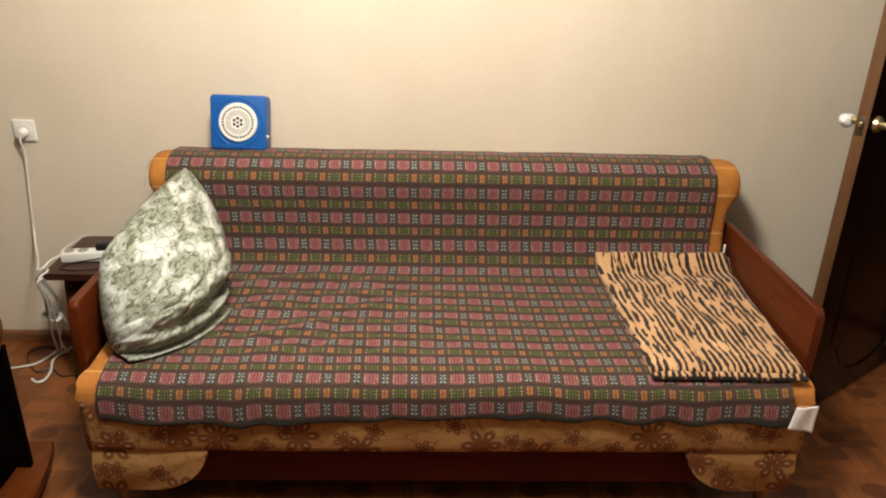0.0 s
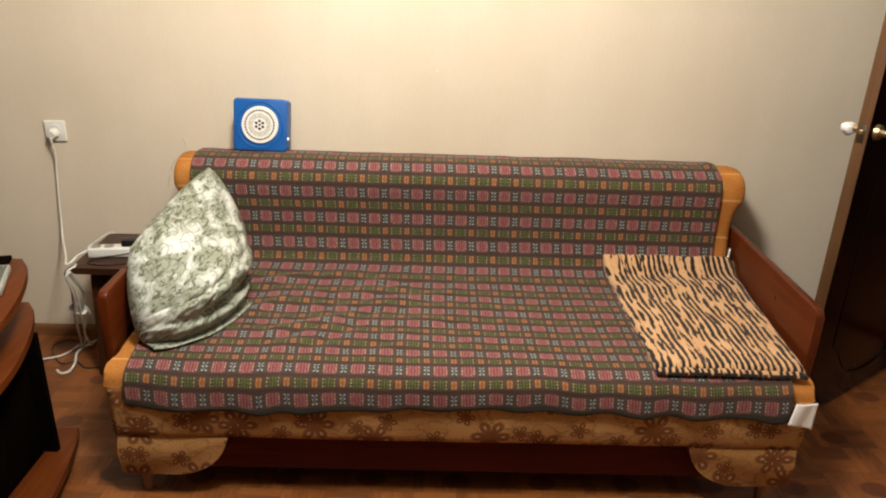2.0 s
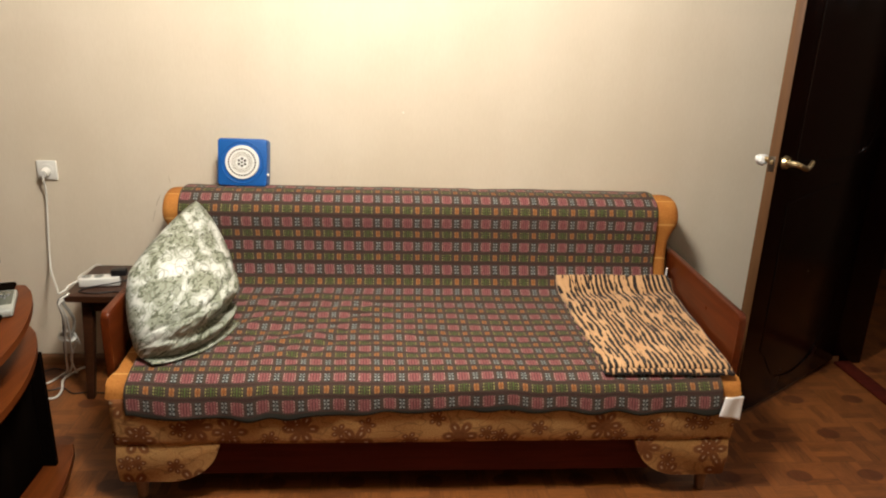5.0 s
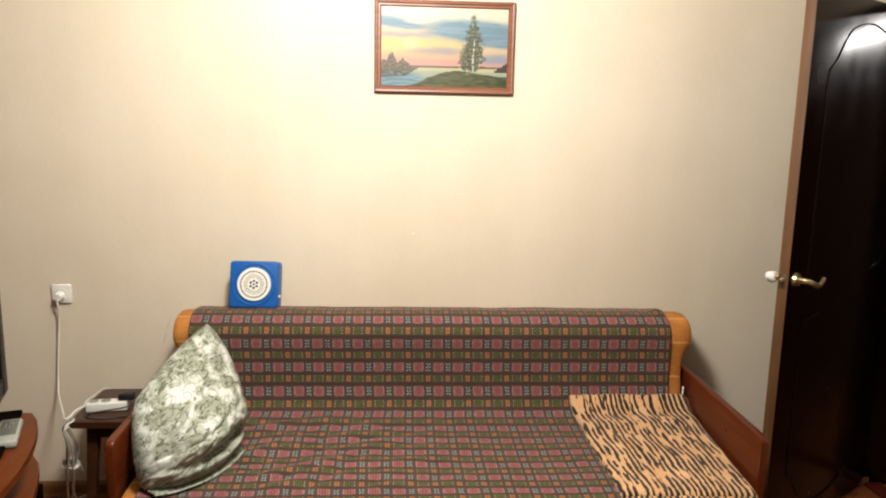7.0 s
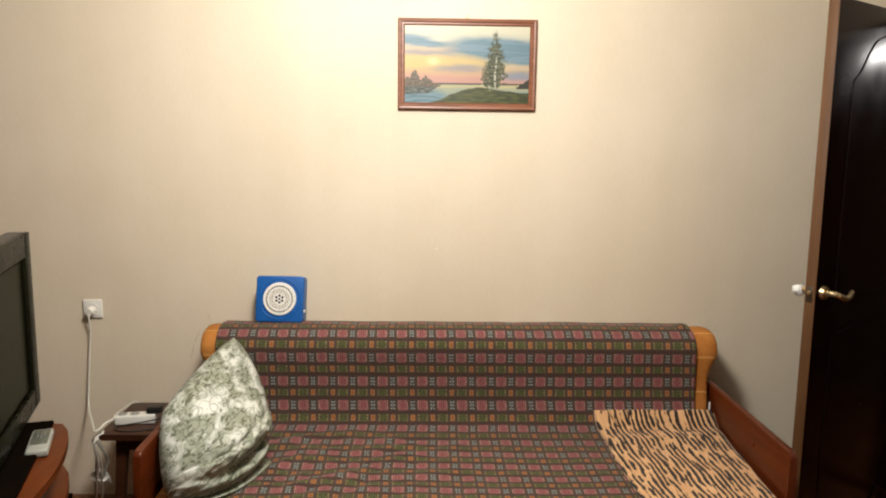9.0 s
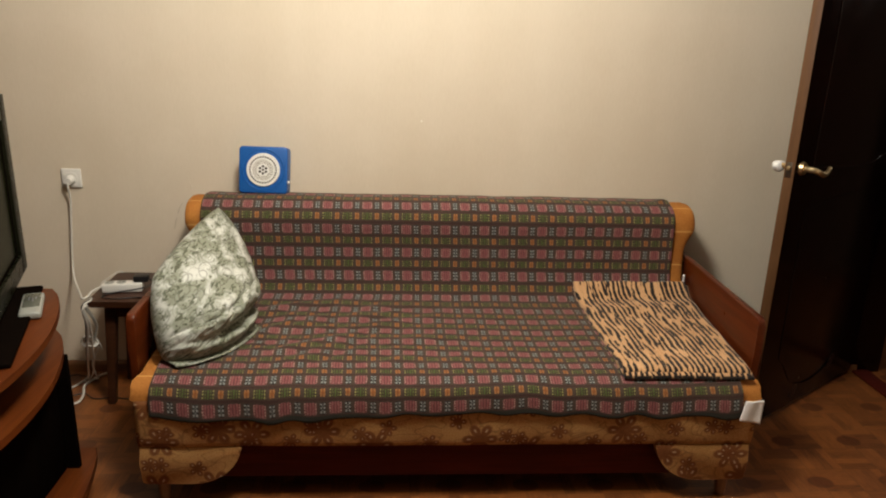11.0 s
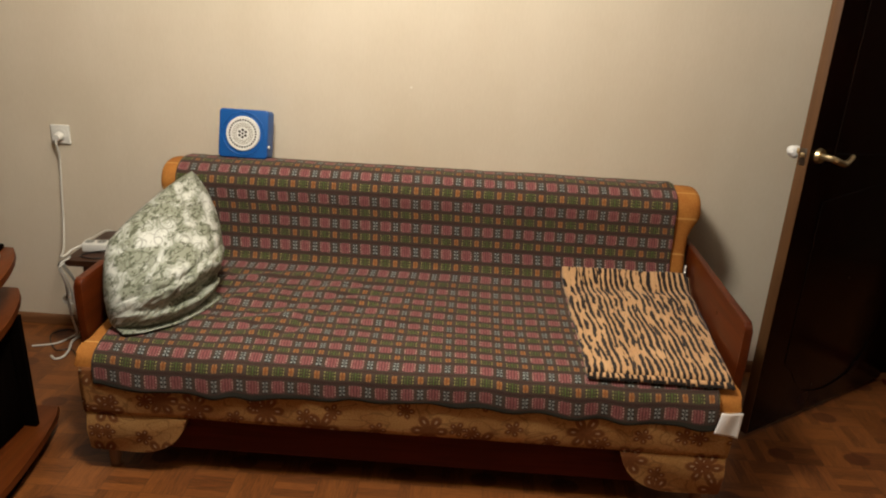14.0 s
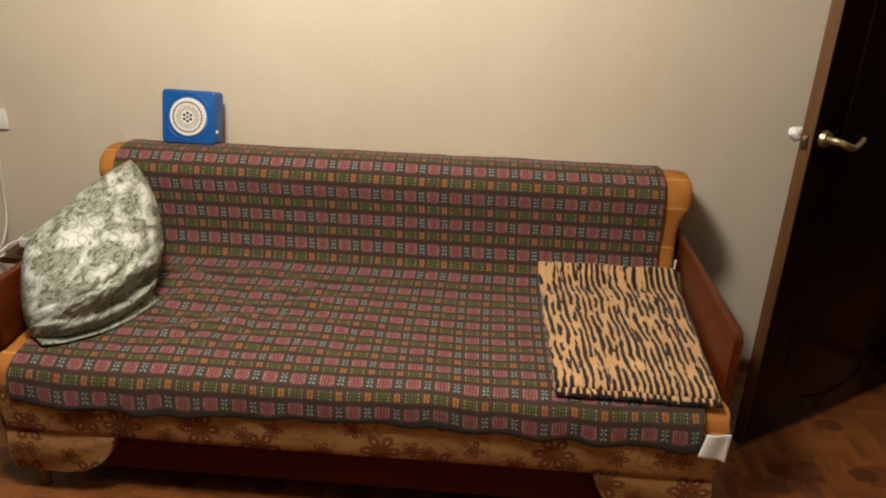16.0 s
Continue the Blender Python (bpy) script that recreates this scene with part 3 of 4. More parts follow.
# ---- the door leaf ----
def build_door():
    """Local frame: x from the latch edge to the hinge, y towards the wall side, z up."""
    L, T, H = 0.90, 0.036, 2.020
    ob = thing("door", "open dark wenge door with carved arched panel", "door", (1.213, -0.525, 0.020), 34.9)
    part("leaf", boxed(0.003, L, 0.0015, T - 0.0015, 0.0, H, bevel=0.002), DOOR_SKIN, ob)
    part("edge_band", boxed(0.0, 0.004, 0.0, T, 0.0, H, bevel=0.001), DOOR_EDGE, ob, "light brown wooden edge of the door")
    # carved lines of the upper panel and the lower panel on the room side
    for nm, zlo, zhi, bow in (("upper_moulding", 1.02, 1.845, 1.0), ("lower_moulding", 0.16, 0.86, -1.0)):
        xm = L / 2
        side = [(0.140, 0.0, zlo), (0.140, 0.0, (zlo + zhi) / 2), (0.142, 0.0, zhi - 0.12), (0.152, 0.0, zhi - 0.085), (0.195, 0.0, zhi - 0.05), (0.245, 0.0, zhi + 0.015), (0.31, 0.0, zhi + 0.065), (xm, 0.0, zhi + 0.090)]
        other = [(L - p[0], p[1], p[2]) for p in side[-2::-1]]
        line = side + other
        if bow < 0:
            line = [(p[0], p[1], zlo + zhi - p[2]) for p in line]
        tube(bm := bmesh.new(), line + [line[0]], 0.0028 if bow > 0 else 0.0018, 8, 8, 1.0)
        part(nm, bm, DOOR_SKIN, ob, "carved dark wooden moulding")
    lock = part("lock_plate", boxed(-0.0015, 0.002, 0.009, 0.031, 0.993, 1.048, bevel=0.0005), STEEL, ob, "dark metal latch plate")
    part("latch_bolt", boxed(-0.010, -0.001, 0.013, 0.024, 1.020, 1.034, bevel=0.002), BRASS, lock)
    handle = part("handle", rod(bmesh.new(), (0.052, 0.0, 1.024), (0.052, -0.012, 1.024), 0.025, 0.022, 24), BRASS, ob, "aged brass lever handle")
    bm = bmesh.new()
    tube(bm, [(0.052, -0.010, 1.024), (0.052, -0.040, 1.024), (0.062, -0.052, 1.020), (0.090, -0.054, 1.010), (0.118, -0.054, 1.004), (0.142, -0.053, 1.012), (0.162, -0.050, 1.024)], [0.011, 0.010, 0.010, 0.010, 0.009, 0.008, 0.007], 10, 6)
    part("lever", bm, BRASS, handle)
    back = part("inner_handle", rod(bmesh.new(), (0.052, T, 1.024), (0.052, T + 0.040, 1.024), 0.012, 0.010, 16), BRASS, ob)
    bm = bmesh.new()
    bmesh.ops.create_icosphere(bm, subdivisions=3, radius=1.0, matrix=Matrix.Translation((0.058, T + 0.050, 1.018)) @ Matrix.Diagonal((0.028, 0.024, 0.020, 1)))
    for v in bm.verts:
        v.co += v.normal * 0.006 * n3(v.co.x * 50, v.co.y * 50, v.co.z * 50)
    part("wrapping", bm, RAG_WHITE, back, "white cloth wrapped round the handle")
    for z in (0.25, 1.75):
        part("hinge", rod(bmesh.new(), (L + 0.006, 0.004, z), (L + 0.006, 0.004, z + 0.10), 0.007), BRASS, ob)


build_door()

# ---- the sofa ----
BACK_LINE = [(-0.060, 0.40), (-0.060, 0.774), (-0.085, 0.813), (-0.130, 0.827), (-0.190, 0.827), (-0.235, 0.813), (-0.262, 0.782), (-0.268, 0.745), (-0.262, 0.700), (-0.264, 0.600), (-0.278, 0.520), (-0.288, 0.440)]
SEAT_LINE = [(-0.300, 0.466), (-0.400, 0.463), (-0.550, 0.457), (-0.700, 0.449), (-0.820, 0.442), (-0.890, 0.434), (-0.932, 0.420), (-0.955, 0.400), (-0.960, 0.376)]


def build_sofa():
    ob = thing("sofa", "folding sofa with orange cover, floral front and wooden arms", "sofa", (0, 0, 0))
    # backrest with a rounded roll along its top, bulging past the ends
    prof = [tuple(p) for p in smooth_line([(0, *p) for p in BACK_LINE], 3)]
    bm = bmesh.new()
    rings = []
    for i in range(33):
        s = -math.cos(math.pi * i / 32)
        ring = []
        for _, y, z in prof:
            f = min(max((z - 0.665) / 0.085, 0), 1)
            half = 0.964 + 0.030 * f * f * (3 - 2 * f)
            end = max(0.0, abs(s) * half - (half - 0.022)) / 0.022
            rnd = 1 - math.sqrt(max(0.0, 1 - end * end))
            cy, cz = -0.165, 0.74
            k = 1 - 0.10 * rnd if z > 0.60 else 1 - 0.08 * rnd
            ring.append(bm.verts.new((0.004 + s * half, cy + (y - cy) * k, cz + (z - cz) * k if z > cz else z)))
        rings.append(ring)
    n = len(prof)
    for a, b in zip(rings, rings[1:]):
        for k in range(n):
            bm.faces.new((a[k], a[(k + 1) % n], b[(k + 1) % n], b[k]))
    bm.faces.new(rings[0])
    bm.faces.new(rings[-1][::-1])
    part("backrest", bm, ORANGE, ob, "orange cloth cover on the backrest", 50)
    # seat cushion with a rounded nose
    prof = [tuple(p)[1:] for p in smooth_line([(0, y, z - 0.004) for y, z in SEAT_LINE], 3)]
    bm = prism(bmesh.new(), prof + [(-0.945, 0.374), (-0.29, 0.374)], -0.973, 0.973, "x", 0.008)
    for v in bm.verts:
        v.co.x *= 1 + 0.018 * min(1.0, max(0.0, (-0.885 - v.co.y) / 0.03))
    part("seat", bm, ORANGE, ob, "orange cloth cover on the seat", 50)
    # floral strip below the seat
    def strip(s, t):
        x, z = -0.976 + 1.952 * s, 0.218 + 0.157 * t
        y = -0.963 - 0.007 * math.sin(math.pi * t) ** 0.7 - 0.003 * n3(x * 7, z * 12, 1.0) - 0.007 * t * n3(x * 13.0, 3.0)
        return x, y, z
    bm = sheet_mesh(120, 12, strip)
    f = part("front_apron", bm, FLORAL, ob, "tan fabric apron with brown flowers", 60)
    f.modifiers.new("thickness", "SOLIDIFY").thickness = 0.02
    part("box_rail", boxed(-0.968, 0.968, -0.935, -0.30, 0.225, 0.372), KICK, ob)
    for side in (-1, 1):
        out = [(0.976, 0.214), (0.980, 0.150), (0.976, 0.086), (0.966, 0.080)] + arc(0.822, 0.222, 0.158, 0.142, 270, 184, 12) + [(0.662, 0.214)]
        bm = prism(bmesh.new(), [(side * x, z) for x, z in out], -0.960, -0.925, "y", 0.004)
        part("corner_panel", bm, FLORAL, ob, "rounded floral fabric corner panel")
    part("kick_board", boxed(-0.93, 0.93, -0.925, -0.905, 0.084, 0.224, bevel=0.002), KICK, ob, "dark red wooden board under the seat")
    part("rear_rail", boxed(-0.95, 0.95, -0.12, -0.06, 0.10, 0.42, bevel=0.003), KICK, ob)
    for x in (-0.922, 0.922):
        for y in (-0.915, -0.16):
            bm = rod(bmesh.new(), (x * 1.002, y, 0.0), (x, y, 0.105), 0.017, 0.023, 20)
            part("leg", bm, LEG_WOOD, ob, "short turned wooden leg")
    # lacquered board arms with a rounded front corner
    for side in (-1, 1):
        out = [(-0.13, 0.24), (-0.13, 0.618), (-0.14, 0.628)] + [(-0.858 + 0.020 * math.cos(a), 0.598 + 0.020 * math.sin(a)) for a in (math.pi / 2 + math.pi / 2 * i / 8 for i in range(9))] + [(-0.880, 0.50), (-0.868, 0.24)]
        bm = prism(bmesh.new(), out, side * 0.983, side * 1.008, "x", 0.005)
        part("armrest", bm, LACQUER, ob, "lacquered reddish wooden board arm")


build_sofa()


# ---- the throw over the sofa ----
def along(line):
    pts = [Vector((0, y, z)) for y, z in line]
    cum = [0.0]
    for a, b in zip(pts, pts[1:]):
        cum.append(cum[-1] + (b - a).length)
    def at(d):
        d = min(max(d, 0.0), cum[-1])
        for i in range(len(pts) - 1):
            if d <= cum[i + 1]:
                return pts[i].lerp(pts[i + 1], (d - cum[i]) / (cum[i + 1] - cum[i]))
        return pts[-1]
    return at, cum[-1]


def build_throw():
    line = [(-0.052, 0.738), (-0.080, 0.819), (-0.130, 0.834), (-0.190, 0.834), (-0.238, 0.820), (-0.268, 0.788), (-0.275, 0.752), (-0.270, 0.700), (-0.272, 0.600), (-0.285, 0.530), (-0.305, 0.489),
            (-0.345, 0.474), (-0.400, 0.470), (-0.550, 0.464), (-0.700, 0.456), (-0.820, 0.449), (-0.892, 0.441), (-0.938, 0.426), (-0.964, 0.400), (-0.972, 0.360), (-0.974, 0.312)]
    dense = [tuple(p)[1:] for p in smooth_line([(0, *p) for p in line], 6)]
    at, total = along(dense)
    def place(s, t):
        d = t * total
        p = at(d)
        q = at(d + 0.004) - at(d - 0.004)
        nrm = Vector((0, q.z, -q.y)).normalized()
        nrm = nrm if nrm.z > 0 or nrm.y < 0 else -nrm
        x0, x1 = -0.928, 0.905 + 0.018 * t
        x = x0 + (x1 - x0) * s
        seat = min(max((t - 0.44) / 0.1, 0), 1)
        near = math.exp(-((x + 0.42) / 0.34) ** 2) * seat * (1 - min(max((t - 0.78) / 0.1, 0), 1))
        lift = 0.0035 + 0.0025 * n3(x * 5, d * 6, 0.3) + 0.020 * near * abs(n3(x * 6 + d * 11, d * 3 - x * 3.5, 2.0)) + 0.012 * near * abs(n3(x * 11 + d * 19, d * 5 - x * 6, 6.0))
        lift += 0.0015 * n3(x * 16, d * 16, 5.0)
        hang = min(max((t - 0.905) / 0.095, 0), 1)
        lift += hang * (0.003 + 0.006 * n3(x * 5.0, 7.0) + 0.003 * math.sin(x * 31 + 2 * n3(x * 3, 1.0)))
        x += 0.004 * n3(d * 8, 3.0) + near * 0.008 * n3(x * 6, d * 7, 9.0)
        v = p + nrm * max(lift, 0.0015)
        low = float(np.interp(x, [-0.93, -0.75, -0.59, -0.40, -0.16, 0.14, 0.40, 0.55, 0.95], [0.322, 0.316, 0.307, 0.315, 0.332, 0.338, 0.331, 0.326, 0.321]))
        v.z += hang * (low - 0.312 + 0.006 * math.sin(x * 34 + 3 * n3(x * 4, 6.0)))
        # a frayed corner stands up where the cloth folds over the backrest
        v.z += 0.012 * math.exp(-((s - 0.99) / 0.012) ** 2 - ((t - 0.135) / 0.020) ** 2)
        return x, v.y, v.z
    # the weave is pulled unevenly: where each rose row and one amber column lie along the cloth
    row_at = [0.0658, 0.1588, 0.2518, 0.3487, 0.4425, 0.5350, 0.6370, 0.7590, 0.8510, 0.9360, 1.0155, 1.0900, 1.1660, 1.2290, 1.325, 1.3650]
    row_no = [*range(15), 14.34]
    def weave(s, t):
        d = t * total
        x0, x1 = -0.928, 0.905 + 0.018 * t
        row = float(np.interp(d, row_at, row_no))
        mid = float(np.interp(d, [0.25, 0.35, 0.63, 0.80, 0.97, 1.12, 1.22, 1.31], [0.040, 0.041, 0.049, 0.046, 0.046, 0.0495, 0.053, 0.0566]))
        pitch = 0.0754 + 0.0014 * t
        return (0.83 + (x0 + (x1 - x0) * s - mid) / pitch) * 0.0785, (row + 0.30) * 0.0925 + 0.012 * min(1.0, max(0.0, t - 0.45) * 3) * (n3(s * 5.5, t * 3.0, 8.0) + 0.35 * n3(s * 14.0, t * 5.0, 4.0))
    bm = sheet_mesh(260, 190, place, weave)
    me = mesh_of("throw", bm, WEAVE, 180)
    ob = tagged(new("throw_blanket", me), "dark woven throw with rose and green checks over the sofa", "blanket")
    m = ob.modifiers.new("thickness", "SOLIDIFY")
    m.thickness, m.offset = 0.003, -1.0


build_throw()


# ---- white sheet that peeps out below the throw ----
sheet = thing("bed_sheet", "white sheet peeping out from under the throw", "sheet")
bm = sheet_mesh(12, 12, lambda s, t: (0.926 + 0.062 * s - 0.016 * t * (1 - s) - 0.006 * t * s, -0.984 - 0.006 * t - 0.004 * math.sin(s * 5 + t), 0.384 - 0.064 * t - 0.016 * s * t))
part("hanging_corner", bm, SHEET_WHITE, sheet, "", 180).modifiers.new("thickness", "SOLIDIFY").thickness = 0.003
bm = sheet_mesh(3, 10, lambda s, t: (0.971 + 0.003 * s, -0.276 - 0.006 * s, 0.505 + 0.060 * t))
part("tucked_edge", bm, SHEET_WHITE, sheet, "", 180).modifiers.new("thickness", "SOLIDIFY").thickness = 0.003


# ---- the folded tiger-striped blanket ----
def build_tiger():
    ob = thing("folded_blanket", "folded orange fleece blanket with black tiger stripes", "blanket")
    for layer in range(2):
        low = 0.006 + 0.012 * layer
        def place(s, t, low=low, layer=layer):
            x0 = 0.520 + 0.018 * t
            x1 = 1.000 - 0.034 * t
            x1 -= 0.02 * layer * (1 - t)
            y = -0.288 - (0.655 - 0.012 * layer) * t + 0.004 * layer
            x = x0 + (x1 - x0) * s
            z = 0.466 - 0.030 * t
            rise = max(0.0, 0.13 - t) / 0.13
            z += 0.050 * rise ** 1.6
            edge = min(1.0, min(s, 1 - s, t, 1 - t) / 0.035)
            puff = 0.012 * math.sqrt(max(0, 1 - (1 - edge) ** 2))
            z += low + puff + 0.004 * n3(x * 9, y * 9, layer) + 0.0035 * math.sin(t * 24 + 3 * s) * max(0, 1 - abs(t - 0.15) * 4)
            return x + 0.006 * n3(y * 8, 2.0 + layer), y + 0.006 * n3(x * 9, 5.0 + layer), z
        bm = sheet_mesh(70, 90, place, lambda s, t, layer=layer: (0.47 * s + layer, 0.66 * t + layer))
        p = part("upper_fold" if layer else "lower_fold", bm, TIGER, ob, "", 180)
        m = p.modifiers.new("thickness", "SOLIDIFY")
        m.thickness, m.offset = 0.011, -1.0


build_tiger()


# ---- the pillow in the corner of the sofa ----
def build_pillow():
    D, B, A, E = Vector((-0.902, -0.868, 0.462)), Vector((-0.968, -0.720, 0.690)), Vector((-0.853, -0.300, 0.818)), Vector((-0.692, -0.590, 0.478))
    nrm = (E - D).cross(B - D).normalized()
    if nrm.x < 0:
        nrm = -nrm
    def surface(side):
        def place(s, t):
            a, b = 2 * s - 1, 2 * t - 1
            # pull the middles of the edges outwards, as stuffing does
            p = (D * (1 - s) + E * s) * (1 - t) + (B * (1 - s) + A * s) * t
            bulge = max(0.0, 1 - a * a) ** 0.42 * (max(0.0, 1 - b * b) ** 0.42 if b > 0 else max(0.0, 1 + b ** 3) ** 0.55)
            mid = (A + B + D + E) / 4
            spread = 0.10 * (1 - a * a) * b * b + (0.16 if a < 0 else 0.10) * (1 - b * b) * a * a
            p = p + (p - mid) * spread
            p = p + Vector((0.014, 0.060, -0.020)) * (s ** 2 * 4 * t * (1 - t)) + Vector((0.035, -0.045, 0.0)) * ((1 - t) ** 3 * 4 * s * (1 - s))
            w = 0.010 * n3(a * 2.2, b * 2.2, 3.0 + side) + 0.006 * n3(a * 6, b * 6, 1.0)
            # creases sag in the middle and climb towards the seat
            c = b - 0.16 * a + 0.20 * (1 - a * a) + 0.10 * n3(a * 1.6, b * 2.0, 4.0)
            crease = 1 - 2 * abs(math.sin(c * 9.5)) ** 0.7
            low = math.exp(-((b + 0.66) / 0.26) ** 2)
            ridge = 1 - 2.2 * abs(n3(a * 3.2 + b, b * 5.5, 8.0)) - 1.2 * abs(n3(a * 7.0, b * 11.0, 2.0))
            fold = low * (-0.013 * crease + 0.014 * ridge)
            # the stuffing overhangs the hem, with a deep tuck between
            fold -= 0.062 * math.exp(-((b + 0.80 - 0.10 * a * a) / 0.085) ** 2) * min(1.0, max(0.0, 0.75 + 0.6 * a))
            thick = 0.175 if side > 0 else 0.06
            return p + nrm * side * (bulge * (1.12 - 0.6 * t) * (thick + w) + (fold if side > 0 else 0) * (bulge > 0.02))
        return place
    bm = bmesh.new()
    layer = bm.loops.layers.uv.new("UVMap")
    n = 110
    grids = []
    for side in (1, -1):
        f = surface(side)
        grid = {}
        for i in range(n + 1):
            for j in range(n + 1):
                rim = i in (0, n) or j in (0, n)
                grid[i, j] = grids[0][i, j] if rim and grids else bm.verts.new(f(i / n, j / n))
        grids.append(grid)
        across, upward, h = {}, {}, n // 2
        for m in range(n + 1):
            across[h, m], upward[m, h] = 0.3, 0.25
            for d in (1, -1):
                for i in range(h + d, n + 1 if d > 0 else -1, d):
                    across[i, m] = across[i - d, m] + d * (grid[i, m].co - grid[i - d, m].co).length
                    upward[m, i] = upward[m, i - d] + d * (grid[m, i].co - grid[m, i - d].co).length
        for i in range(n):
            for j in range(n):
                q = [(i, j), (i + 1, j), (i + 1, j + 1), (i, j + 1)]
                face = bm.faces.new([grid[c] for c in q])
                for loop, c in zip(face.loops, q):
                    loop[layer].uv = (across[c] + (2 if side < 0 else 0), upward[c])
    ob = tagged(new("pillow", mesh_of("pillow", bm, PILLOW, 180)), "plump white pillow with olive scroll print leaning on the arm", "pillow")
    # hem flap along the lower edge
    def hem(s, t):
        p = D * (1 - s) + E * s + Vector((0.035, -0.045, 0.0)) * (4 * s * (1 - s))
        out = Vector((0.75, -0.55, -0.18)) * 0.055 * t
        return p + Vector((0.0, 0.0, 0.006)) + out + Vector((0, 0, 0.005 * n3(s * 5, t * 2)))
    h = part("hem", sheet_mesh(40, 5, hem, lambda s, t: (0.6 * s, -0.06 * t)), PILLOW, ob, "", 180)
    h.modifiers.new("thickness", "SOLIDIFY").thickness = 0.004


build_pillow()


# ---- the blue wired radio on the backrest ----
def build_radio():
    W, H, D = 0.188, 0.182, 0.072
    ob = thing("wired_radio", "square blue plastic wall radio with round white grille", "radio", (-0.711, -0.158, 0.8425), -1.0)
    ob.matrix_basis = pose(-0.711, -0.158, 0.8425, -12.5, 0.6, -1.0)
    bm = boxed(-W / 2, W / 2, 0.0, D, 0.0, H)
    up = [e for e in bm.edges if abs(e.verts[0].co.x - e.verts[1].co.x) < 1e-6 and abs(e.verts[0].co.z - e.verts[1].co.z) < 1e-6]
    bmesh.ops.bevel(bm, geom=up, offset=0.014, segments=5, profile=0.5, affect="EDGES")
    rim = [e for e in bm.edges if e.verts[0].co.y < 0.001 and e.verts[1].co.y < 0.001]
    bmesh.ops.bevel(bm, geom=rim, offset=0.005, segments=3, profile=0.5, affect="EDGES")
    body = part("case", bm, BLUE_PLASTIC, ob)
    bm = bmesh.new()
    tube(bm, [(0.080 * math.cos(a), 0.0, H / 2 + 0.080 * math.sin(a)) for a in (2 * math.pi * i / 40 for i in range(41))], 0.003, 8, 1)
    part("ring", bm, BLUE_PLASTIC, body, "raised blue ring")
    grille = part("grille", rod(bmesh.new(), (0, 0.001, H / 2), (0, -0.006, H / 2), 0.066, 0.063, 64), GRILLE_WHITE, ob, "round ivory plastic grille with holes")
    def hole(bm, x, z, r):
        rod(bm, (x, -0.0050, z), (x, -0.0066, z), r, r, 10)
    bm = bmesh.new()
    for i in range(32):
        a = 2 * math.pi * i / 32
        hole(bm, 0.0505 * math.cos(a), H / 2 + 0.0505 * math.sin(a), 0.0037)
    hole(bm, 0, H / 2, 0.0044)
    for i in range(6):
        a = 2 * math.pi * (i + 0.5) / 6
        hole(bm, 0.0135 * math.cos(a), H / 2 + 0.0135 * math.sin(a), 0.0052)
    tagged(part("sound_holes", bm, HOLE_DARK, grille), kind="stuff")
    bm = bmesh.new()
    for i in range(48):
        a = 2 * math.pi * i / 48
        c, s = math.cos(a), math.sin(a)
        rod(bm, (0.024 * c, -0.0057, H / 2 + 0.024 * s), (0.041 * c, -0.0057, H / 2 + 0.041 * s), 0.0009, 0.0013, 6)
    tagged(part("sound_slits", bm, SLIT, grille), kind="stuff")
    part("volume_knob", rod(bmesh.new(), (W / 2 - 0.001, 0.014, 0.045), (W / 2 + 0.006, 0.014, 0.045), 0.006), WHITE_PLASTIC, ob, "small white volume knob")


build_radio()


